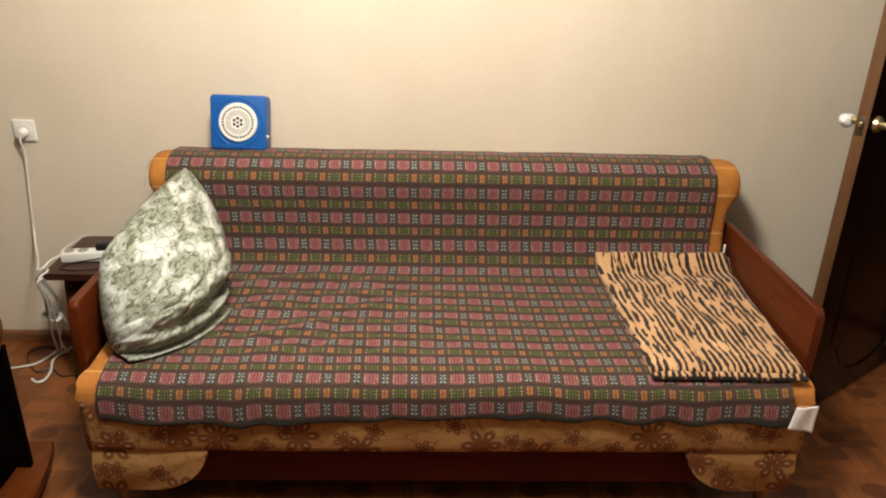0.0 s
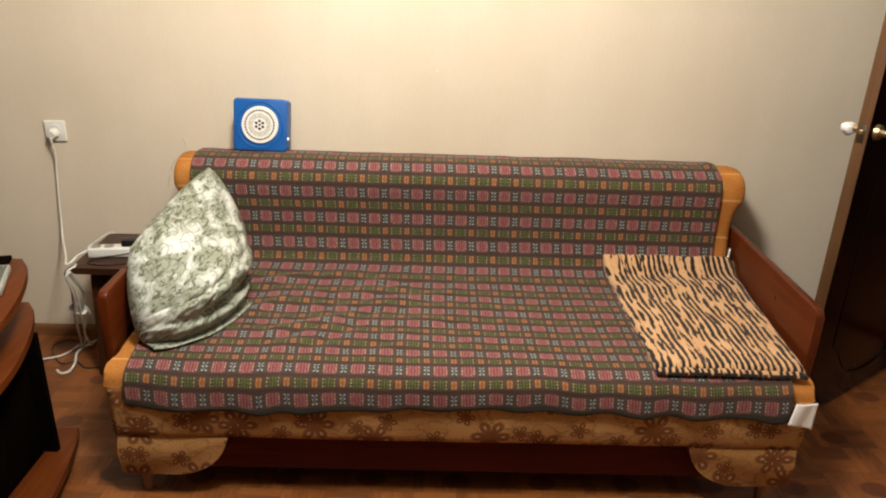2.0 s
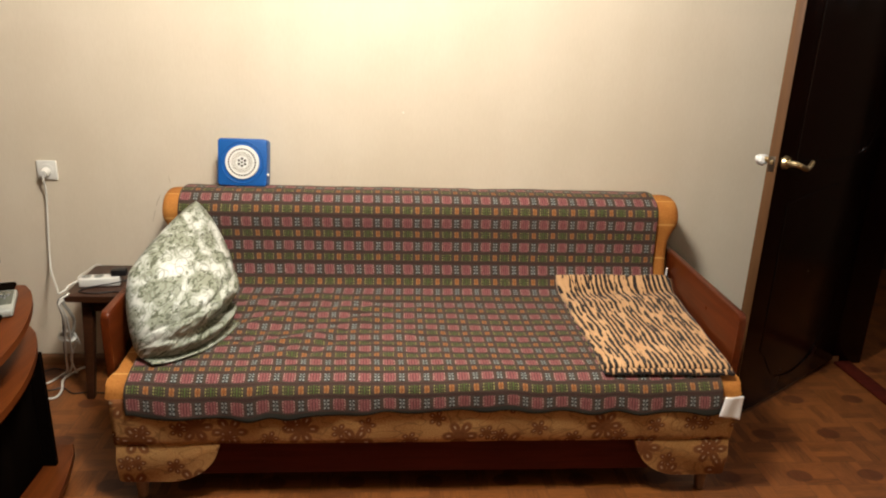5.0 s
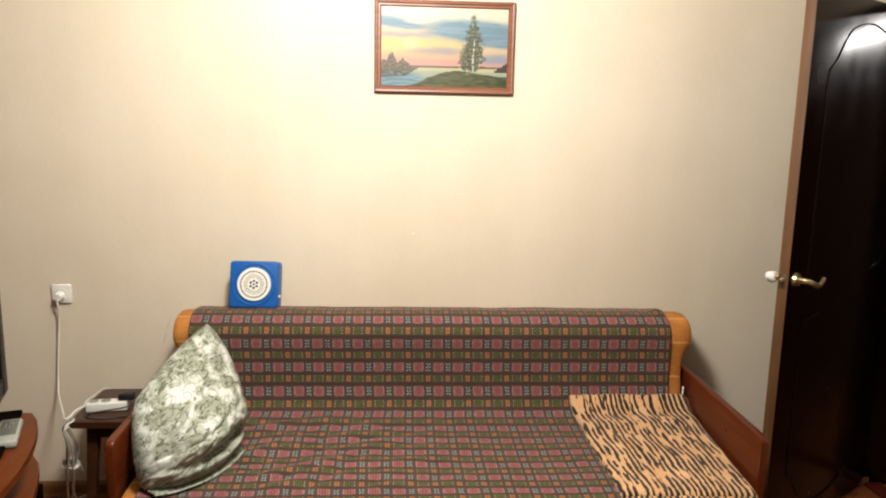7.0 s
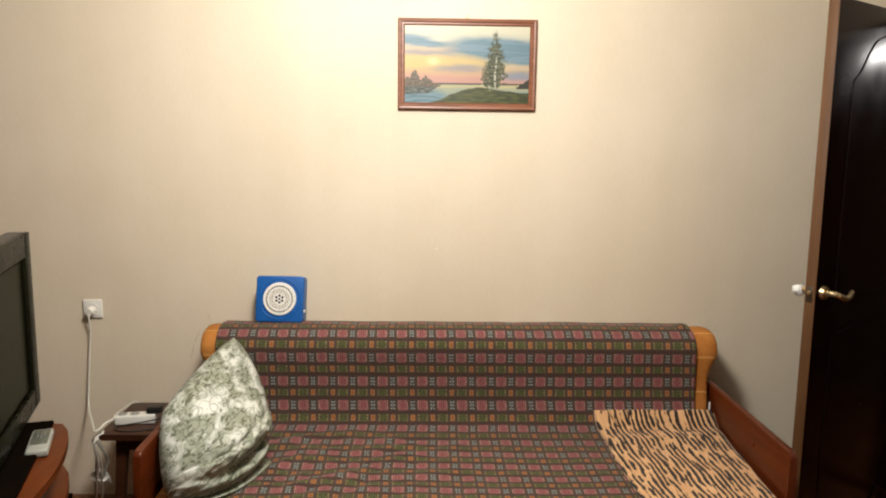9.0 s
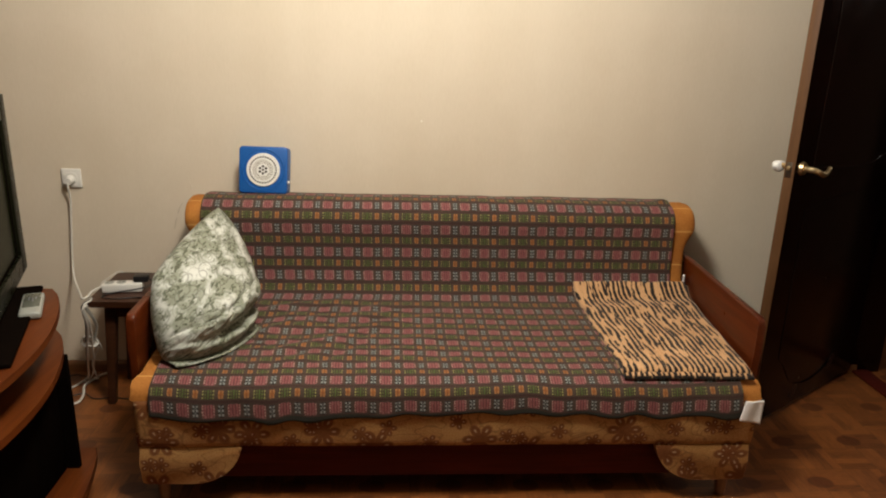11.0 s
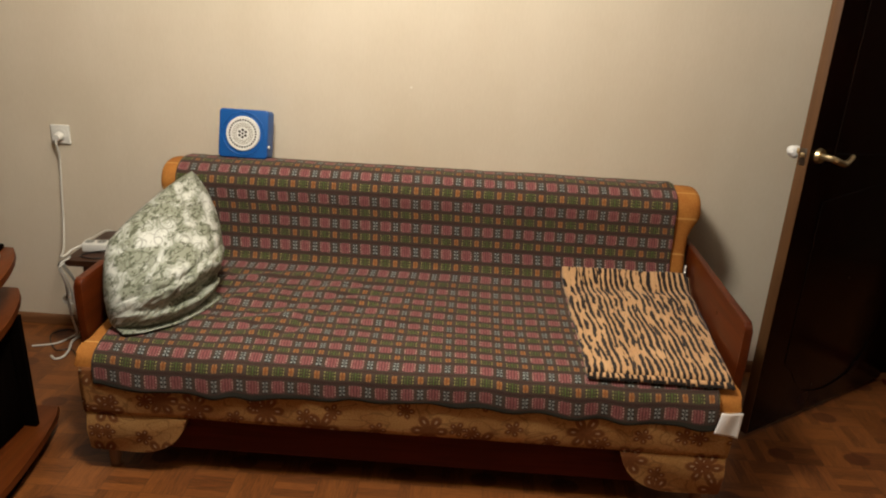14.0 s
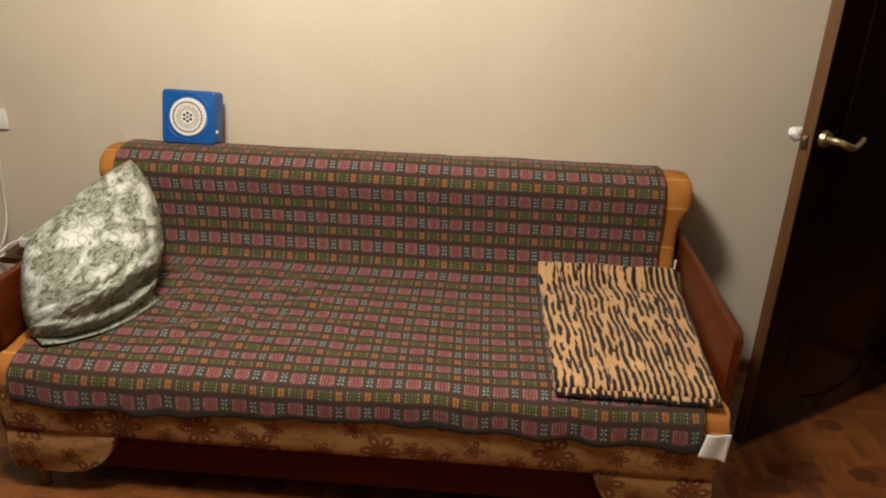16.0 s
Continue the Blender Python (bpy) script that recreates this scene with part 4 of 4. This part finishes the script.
# ---- the picture ----
def paint_landscape(u, v):
    """Colour of the painting at u across, v up, both 0 to 1: a sunset over a lake with a birch."""
    def mixc(a, b, f):
        f = min(max(f, 0), 1)
        return [a[i] + (b[i] - a[i]) * f for i in range(3)]
    def soft(u0, v0, ru, rv):
        return math.exp(-(((u - u0) / ru) ** 2 + ((y - v0) / rv) ** 2) ** 1.5)
    y = v + 0.030 * n3(u * 3, v * 6) + 0.016 * n3(u * 10, v * 22)
    streak = n3(u * 3.0, v * 24, 3.0)
    sky = mixc((0.78, 0.46, 0.38), (0.90, 0.68, 0.30), (y - 0.33) / 0.15)
    sky = mixc(sky, (0.86, 0.66, 0.44), (y - 0.60) / 0.08)
    sky = mixc(sky, (0.90, 0.85, 0.66), (y - 0.70) / 0.12)
    sky = mixc(sky, (0.42, 0.40, 0.44), 0.75 * soft(0.15, 0.655, 0.30, 0.030) + 0.8 * soft(0.45, 0.455, 0.24, 0.045))
    blue = (0.25, 0.38, 0.45) if streak < 0.1 else (0.31, 0.43, 0.50)
    sky = mixc(sky, blue, 1.2 * soft(0.02, 0.82, 0.20, 0.085) + 1.0 * soft(0.22, 0.76, 0.16, 0.045))
    sky = mixc(sky, blue, 1.3 * soft(0.62, 0.72, 0.27, 0.14) + 1.3 * soft(0.95, 0.64, 0.26, 0.17))
    sky = mixc(sky, (0.36, 0.42, 0.50), 0.9 * soft(0.92, 0.36, 0.24, 0.07))
    sky = mixc(sky, (0.84, 0.66, 0.46), 0.7 * soft(0.90, 0.475, 0.20, 0.030))
    sun = math.exp(-(((u - 0.23) / 0.045) ** 2 + ((v - 0.54) / 0.045) ** 2))
    c = mixc(sky, (1.0, 0.90, 0.50), sun)
    shore = 0.245 + 0.006 * n3(u * 20, 1.0)
    if v < shore + 0.02:
        c = (0.20, 0.16, 0.15)
    if v < shore:
        c = mixc((0.72, 0.66, 0.38), (0.36, 0.46, 0.46), (shore - v) / 0.13 + 0.5 * n3(u * 4, v * 30))
        if u < 0.34:
            c = mixc(c, (0.30, 0.44, 0.50) if n3(u * 6, v * 40, 2.0) > 0 else (0.22, 0.33, 0.38), min(1, (0.34 - u) / 0.10) * (0.20 - v) / 0.08)
    left = 0.27 + 0.15 * math.exp(-((u - 0.085) / 0.035) ** 2) + 0.08 * math.exp(-((u - 0.175) / 0.03) ** 2) + 0.06 * math.exp(-((u - 0.02) / 0.03) ** 2) + 0.05 * n3(u * 55, v * 30, 2.0)
    if u < 0.29 and 0.215 < v < left - 0.5 * max(0, u - 0.22):
        c = mixc((0.13, 0.11, 0.07), (0.34, 0.25, 0.17), 0.5 + n3(u * 50, v * 50))
    if u < 0.27 - 0.8 * (0.215 - v) and 0.125 + 0.03 * n3(u * 12, 6.0) < v < 0.215:
        c = mixc((0.09, 0.09, 0.06), (0.3, 0.33, 0.3), 0.4 + n3(u * 30, v * 50))
    bank = 0.165 * math.exp(-((u - 0.56) / 0.22) ** 2) + 0.035 * min(1, max(0, (u - 0.24) / 0.12)) + 0.10 * min(1, max(0, (u - 0.55) / 0.3)) + 0.01 * n3(u * 15, 4.0)
    if v < bank and u > 0.20:
        c = mixc((0.085, 0.095, 0.03), (0.21, 0.22, 0.075), 0.5 + n3(u * 14, v * 30) - 2.2 * max(0.0, u - 0.74))
    if u > 0.90 and 0.20 < v < 0.23 + 0.9 * (u - 0.90) + 0.03 * n3(u * 50, 3.0):
        c = (0.08, 0.075, 0.05)
    for tx, half, tip in ((0.680, 0.100, 0.74), (0.728, 0.110, 0.97)):
        if 0.20 < v < tip:
            env = half * (min(1, (tip - v) / 0.45) ** 0.75) * min(1, (v - 0.17) / 0.10)
            rim = env * (0.80 + 0.55 * n3(u * 25, v * 22, 7.0)) - abs(u - tx)
            leafy = min(1.0, max(0.0, rim / 0.030)) * min(1.0, max(0.0, (n3(u * 34, v * 26, 1.0) + 0.62) * 4.0))
            c = mixc(c, mixc((0.045, 0.055, 0.025), (0.36, 0.36, 0.19), 0.34 + 0.8 * n3(u * 55, v * 40, 5.0)), 0.95 * leafy)
        if abs(u - tx - 0.004 * math.sin(v * 14)) < 0.006 and 0.17 < v < 0.60:
            c = (0.68, 0.66, 0.55) if n3(u * 10, v * 40) > -0.15 else c
    return (*(0.52 * k ** 1.25 for k in c), 1.0)


def build_picture():
    W, H = 0.548, 0.352
    ob = thing("framed_picture", "sunset lake landscape painting in brown wooden frame", "picture", (0.022, -0.003, 1.680), 0)
    bm = sheet_mesh(200, 130, lambda s, t: ((s - 0.5) * (W - 0.05), -0.0085, 0.025 + t * (H - 0.05)))
    paint = bm.verts.layers.float_color.new("paint")
    for v in bm.verts:
        v[paint] = paint_landscape(v.co.x / (W - 0.05) + 0.5, (v.co.z - 0.025) / (H - 0.05))
    part("canvas", bm, PAINT, ob, "painted birch and lake at sunset", 180)
    part("backing", boxed(-W / 2 + 0.01, W / 2 - 0.01, -0.007, 0.0, 0.01, H - 0.01), FRAME_WOOD, ob)
    # four mitred mouldings with a stepped section
    sec = [(0.000, 0.000), (0.000, -0.014), (0.005, -0.019), (0.012, -0.018), (0.016, -0.014), (0.022, -0.014), (0.027, -0.009), (0.027, 0.000)]
    for nm in ("bottom", "right", "top", "left"):
        bm = bmesh.new()
        ends = []
        for e in (0, 1):
            ring = []
            for d, y in sec:
                x, z = (W / 2 - d) * (1 if e else -1), d
                if nm == "top":
                    z = H - d
                elif nm in ("left", "right"):
                    x, z = (-(W / 2 - d) if nm == "left" else W / 2 - d), (d if e == 0 else H - d)
                ring.append(bm.verts.new((x, y, z)))
            ends.append(ring)
        k = len(sec)
        for i in range(k):
            bm.faces.new((ends[0][i], ends[0][(i + 1) % k], ends[1][(i + 1) % k], ends[1][i]))
        bm.faces.new(ends[0])
        bm.faces.new(ends[1][::-1])
        part("frame_side", bm, FRAME_WOOD, ob, "stepped brown wooden moulding", 20)
    bm = bmesh.new()
    tube(bm, [(0.006 * math.cos(a), -0.010, H + 0.006 + 0.006 * math.sin(a)) for a in (2 * math.pi * i / 12 for i in range(13))], 0.0016, 6, 2)
    part("hanger", bm, BRASS, ob, "small metal hanging ring")


build_picture()


# ---- the wall socket with plug and cord ----
def build_socket():
    x, z = -1.501, 0.857
    ob = thing("wall_socket", "square ivory wall socket on the wallpaper", "socket", (x, 0, z))
    part("plate", boxed(-0.039, 0.039, -0.011, 0.0, -0.039, 0.039, bevel=0.005, seg=3), WHITE_PLASTIC, ob)
    part("insert", rod(bmesh.new(), (0, -0.010, 0), (0, -0.013, 0), 0.027, 0.025, 32), WHITE_PLASTIC, ob)
    pl = thing("power_plug", "white plug and cord from the socket to the floor", "plug", (x, 0, z))
    bm = rod(bmesh.new(), (0, -0.014, -0.004), (0, -0.045, -0.008), 0.018, 0.014, 24)
    part("plug_body", bm, WHITE_PLASTIC, pl)
    pts = [(0, -0.040, -0.010), (-0.003, -0.042, -0.030), (-0.006, -0.026, -0.075), (-0.016, -0.016, -0.150), (-0.028, -0.016, -0.285), (-0.032, -0.020, -0.370), (-0.014, -0.060, -0.410), (0.035, -0.150, -0.420), (0.088, -0.250, -0.412), (0.132, -0.338, -0.394), (0.148, -0.322, -0.388), (0.150, -0.290, -0.382), (0.172, -0.252, -0.376), (0.185, -0.246, -0.378)]
    part("cord", tube(bmesh.new(), pts, 0.0042, 8, 8), WHITE_CORD, pl, "white round cord")


build_socket()


# ---- the stool with the power strip ----
def build_stool():
    ob = thing("stool", "dark brown lacquered wooden stool beside the sofa", "stool", (-1.180, -0.189, 0.0))
    S = 0.170
    pts = []
    for cx, cy, a in ((S - 0.014, S - 0.014, 0), (-S + 0.014, S - 0.014, 90), (-S + 0.014, -S + 0.014, 180), (S - 0.014, -S + 0.014, 270)):
        pts += arc(cx, cy, 0.014, 0.014, a, a + 90, 6)
    part("stool_seat", prism(bmesh.new(), pts, 0.436, 0.460, "z", 0.006), STOOL_WOOD, ob, "square seat with rounded corners")
    for a, b, c, d in ((-0.085, 0.085, -0.116, -0.098), (-0.085, 0.085, 0.098, 0.116), (-0.116, -0.098, -0.085, 0.085), (0.098, 0.116, -0.085, 0.085)):
        part("apron", boxed(a, b, c, d, 0.376, 0.436, bevel=0.002), STOOL_WOOD, ob)
    # splayed, tapering legs
    for sx in (-1, 1):
        for sy in (-1, 1):
            bm = boxed(-0.021, 0.021, -0.021, 0.021, 0.0, 0.436, bevel=0.003)
            for v in bm.verts:
                k = 1 - v.co.z / 0.436
                v.co.x = v.co.x * (1 - 0.35 * k) + sx * (0.102 + 0.034 * k)
                v.co.y = v.co.y * (1 - 0.35 * k) + sy * (0.102 + 0.006 * k)
            part("leg", bm, STOOL_WOOD, ob, "splayed tapering leg")


def build_strip():
    ob = thing("power_strip", "white power strip lying on the stool", "power strip", (-1.252, -0.240, 0.4603), 8)
    part("case", boxed(-0.074, 0.074, -0.025, 0.025, 0.0, 0.036, bevel=0.006, seg=3), WHITE_PLASTIC, ob)
    for x in (-0.048, -0.004):
        o = part("outlet", rod(bmesh.new(), (x, 0, 0.0355), (x, 0, 0.0372), 0.018, 0.018, 24), GREY_PLASTIC, ob)
        for d in (-0.007, 0.007):
            part("pin_hole", rod(bmesh.new(), (x + d, 0, 0.0368), (x + d, 0, 0.0378), 0.0028, 0.0028, 8), HOLE_DARK, o)
    a = thing("power_adapter", "black plug adapter standing on the power strip", "adapter", (-1.190, -0.226, 0.4963), 8)
    part("adapter_body", boxed(-0.022, 0.034, -0.020, 0.020, 0.0, 0.026, bevel=0.006), BLACK_PLASTIC, a)
    # its lead droops over the front of the strip
    pts = [(0.030, -0.005, 0.012), (0.050, -0.024, 0.004), (0.034, -0.044, -0.008), (-0.016, -0.047, -0.018), (-0.070, -0.044, -0.026), (-0.112, -0.046, -0.033), (-0.126, -0.076, -0.0335), (-0.070, -0.100, -0.0335), (0.000, -0.092, -0.0335), (0.040, -0.110, -0.0335)]
    part("adapter_cord", tube(bmesh.new(), pts, 0.0026, 8, 8), BLACK_PLASTIC, a, "thin black lead")


build_stool()
build_strip()


# ---- loose cords beside the stool ----
def cord(name, label, pts, r, mat):
    ob = new(name, mesh_of(name, tube(bmesh.new(), pts, r, 8, 8), mat, 60))
    tagged(ob, label, "cable")


cord("white_cable", "white cable hanging from the stool and trailing over the floor", [(-1.338, -0.372, 0.452), (-1.353, -0.384, 0.436), (-1.356, -0.362, 0.390), (-1.366, -0.330, 0.330), (-1.386, -0.300, 0.270), (-1.410, -0.260, 0.190), (-1.440, -0.200, 0.110), (-1.470, -0.140, 0.040), (-1.500, -0.110, 0.006), (-1.520, -0.165, 0.005), (-1.548, -0.198, 0.005), (-1.620, -0.225, 0.005)], 0.0042, WHITE_CORD)
cord("white_cable", "white cable from the stool that ends in a floor loop", [(-1.330, -0.350, 0.464), (-1.352, -0.378, 0.447), (-1.350, -0.350, 0.380), (-1.362, -0.310, 0.300), (-1.378, -0.280, 0.230), (-1.402, -0.230, 0.150), (-1.446, -0.150, 0.060), (-1.485, -0.105, 0.006), (-1.500, -0.120, 0.005)], 0.0036, WHITE_CORD)
cord("white_cable", "thick white cable curled on the floor beside the stool", [(-1.400, -0.030, 0.005), (-1.447, -0.058, 0.005), (-1.474, -0.118, 0.005), (-1.482, -0.165, 0.005), (-1.456, -0.238, 0.005), (-1.450, -0.296, 0.005), (-1.471, -0.314, 0.005), (-1.498, -0.294, 0.005)], 0.0050, WHITE_CORD)
cord("white_cable", "thin white cable bowing out beside the stool leg", [(-1.385, -0.210, 0.205), (-1.406, -0.200, 0.164), (-1.425, -0.190, 0.120), (-1.428, -0.170, 0.068), (-1.440, -0.120, 0.020), (-1.462, -0.100, 0.006)], 0.0036, WHITE_CORD)
cord("white_cable", "short white cable end sticking out of the knot", [(-1.395, -0.250, 0.270), (-1.376, -0.245, 0.262), (-1.360, -0.250, 0.232), (-1.352, -0.255, 0.215)], 0.0032, WHITE_CORD)
cord("white_cable", "thin white lead stretched from the strip behind the stool", [(-1.328, -0.248, 0.470), (-1.350, -0.200, 0.476), (-1.352, -0.120, 0.470), (-1.340, -0.030, 0.468), (-1.300, -0.014, 0.440)], 0.0024, WHITE_CORD)
cord("black_cable", "thin black cable hanging down and crossing the floor", [(-1.340, -0.345, 0.463), (-1.360, -0.374, 0.444), (-1.372, -0.330, 0.360), (-1.402, -0.280, 0.250), (-1.440, -0.210, 0.130), (-1.490, -0.100, 0.020), (-1.560, -0.060, 0.004), (-1.600, -0.120, 0.004), (-1.512, -0.240, 0.004), (-1.457, -0.225, 0.004), (-1.400, -0.270, 0.004), (-1.330, -0.262, 0.004), (-1.180, -0.290, 0.004)], 0.0026, BLACK_PLASTIC)
# a grey flat lead folded into the bundle
cord("grey_cable", "translucent grey lead bundled under the seat edge", [(-1.336, -0.330, 0.463), (-1.354, -0.352, 0.440), (-1.340, -0.330, 0.380), (-1.344, -0.300, 0.330), (-1.362, -0.290, 0.280), (-1.380, -0.280, 0.262)], 0.0055, GREY_CORD)
# knot of spare cord tied halfway down
for k in range(4):
    pts = [(-1.394 + 0.022 * math.cos(a + k) + 0.004 * k, -0.278 + 0.012 * math.sin(a * 1.3 + k), 0.262 + 0.022 * math.sin(a + 0.8 * k)) for a in (1.1 * i for i in range(8))]
    cord("cable_knot", "loop of spare white cord tied beside the stool", pts, 0.0032, WHITE_CORD)


# ---- the television stand with television and remote ----
def bow(inset=0.0, n=24, y0=-0.700, y1=-1.850, back=-1.80, bulge=0.172, end=-1.297):
    """Outline of a shelf with a bowed front, from above."""
    pts = [(back, y0 - inset)]
    for i in range(n + 1):
        t = i / n
        y = y0 - inset + (y1 - y0 + 2 * inset) * t
        pts.append((end - inset + bulge * math.sin(math.pi * t) ** 0.75, y))
    pts.append((back, y1 + inset))
    return pts


def build_stand():
    ob = thing("television_stand", "reddish wooden television stand with bowed shelves", "tv stand", (0, 0, 0))
    part("top", prism(bmesh.new(), bow(), 0.618, 0.640, "z", 0.004), STAND_WOOD, ob, "bowed reddish veneer top")
    part("shelf", prism(bmesh.new(), bow(0.004), 0.478, 0.500, "z", 0.004), STAND_WOOD, ob, "bowed reddish veneer shelf")
    part("base", prism(bmesh.new(), bow(0.0, y0=-0.745, y1=-1.805, bulge=0.085, end=-1.200), 0.055, 0.080, "z", 0.004), STAND_WOOD, ob, "bowed reddish veneer base")
    part("plinth", prism(bmesh.new(), bow(0.03, y0=-0.745, y1=-1.805, bulge=0.085, end=-1.200), 0.0, 0.055, "z"), BLACK_BOARD, ob)
    for y in (-0.860, -1.690):
        part("side_panel", boxed(-1.79, -1.205, y - 0.009, y + 0.009, 0.080, 0.478), BLACK_BOARD, ob, "black side panel")
        part("post", boxed(-1.79, -1.33, y - 0.012, y + 0.012, 0.500, 0.618), BLACK_BOARD, ob)
    part("back_panel", boxed(-1.799, -1.789, -1.83, -0.72, 0.080, 0.618), BLACK_BOARD, ob)
    part("drawer_front", boxed(-1.26, -1.24, -1.675, -0.875, 0.085, 0.470, bevel=0.002), BLACK_BOARD, ob, "black smoked front")


def build_television():
    # local frame: x along the screen from its far end, y out of the back, z up
    ob = thing("television", "black flat television with glossy bezel on a foot", "television", (-1.409, -0.628, 0.640), -72.5)
    W, Z0, Z1, T = 0.80, 0.048, 0.610, 0.060
    b = 0.072
    case = part("case", boxed(0.0, W, -T, -0.006, Z0, Z1, bevel=0.006), BLACK_PLASTIC, ob)
    part("screen", boxed(b, W - b, -0.012, -0.0055, Z0 + 0.060, Z1 - b), SCREEN, ob, "dark glossy screen")
    part("screen_gasket", frame_mesh(W - 2 * b, Z0 + 0.060, Z1 - b, 0.010, 0.010, b, -0.0035), BLACK_BOARD, ob, "black rim round the screen")
    part("bezel", frame_mesh(W, Z0, Z1, b, 0.060), TV_GLOSS, ob, "glossy black bezel")
    part("neck", boxed(W / 2 - 0.06, W / 2 + 0.06, -0.05, -0.02, 0.010, Z0 + 0.02), BLACK_PLASTIC, ob)
    part("foot", boxed(0.10, W - 0.10, -0.13, 0.060, 0.0, 0.014, bevel=0.005), BLACK_BOARD, ob)


def frame_mesh(W, Z0, Z1, b, low, x=0.0, front=0.006):
    bm = bmesh.new()
    box(bm, x, x + b, -0.008, front, Z0, Z1, 0.002)
    box(bm, x + W - b, x + W, -0.008, front, Z0, Z1, 0.002)
    box(bm, x + b, x + W - b, -0.008, front - 0.0002, Z1 - b, Z1, 0.002)
    box(bm, x + b, x + W - b, -0.008, front - 0.0002, Z0, Z0 + low, 0.002)
    return bm


def build_remote():
    ob = thing("remote_control", "pale grey remote control lying on the stand", "remote", (-1.272, -0.887, 0.6405), 21)
    part("body", boxed(-0.030, 0.030, -0.088, 0.088, 0.0, 0.024, bevel=0.008, seg=3), GREY_PLASTIC, ob)
    part("display", boxed(-0.023, 0.023, -0.040, 0.076, 0.0235, 0.0248, bevel=0.0005), LCD, ob, "grey display window")
    for dx, dy, l in ((-0.008, 0.030, 0.024), (0.002, 0.020, 0.030), (0.010, 0.034, 0.018)):
        part("display_mark", boxed(dx - 0.002, dx + 0.002, dy - l / 2, dy + l / 2, 0.0246, 0.0253), DARK_KEY, ob)
    part("key", boxed(-0.020, 0.020, -0.078, -0.050, 0.0235, 0.0255, bevel=0.001), GREY_PLASTIC, ob, "wide pale key")


build_stand()
build_television()
build_remote()
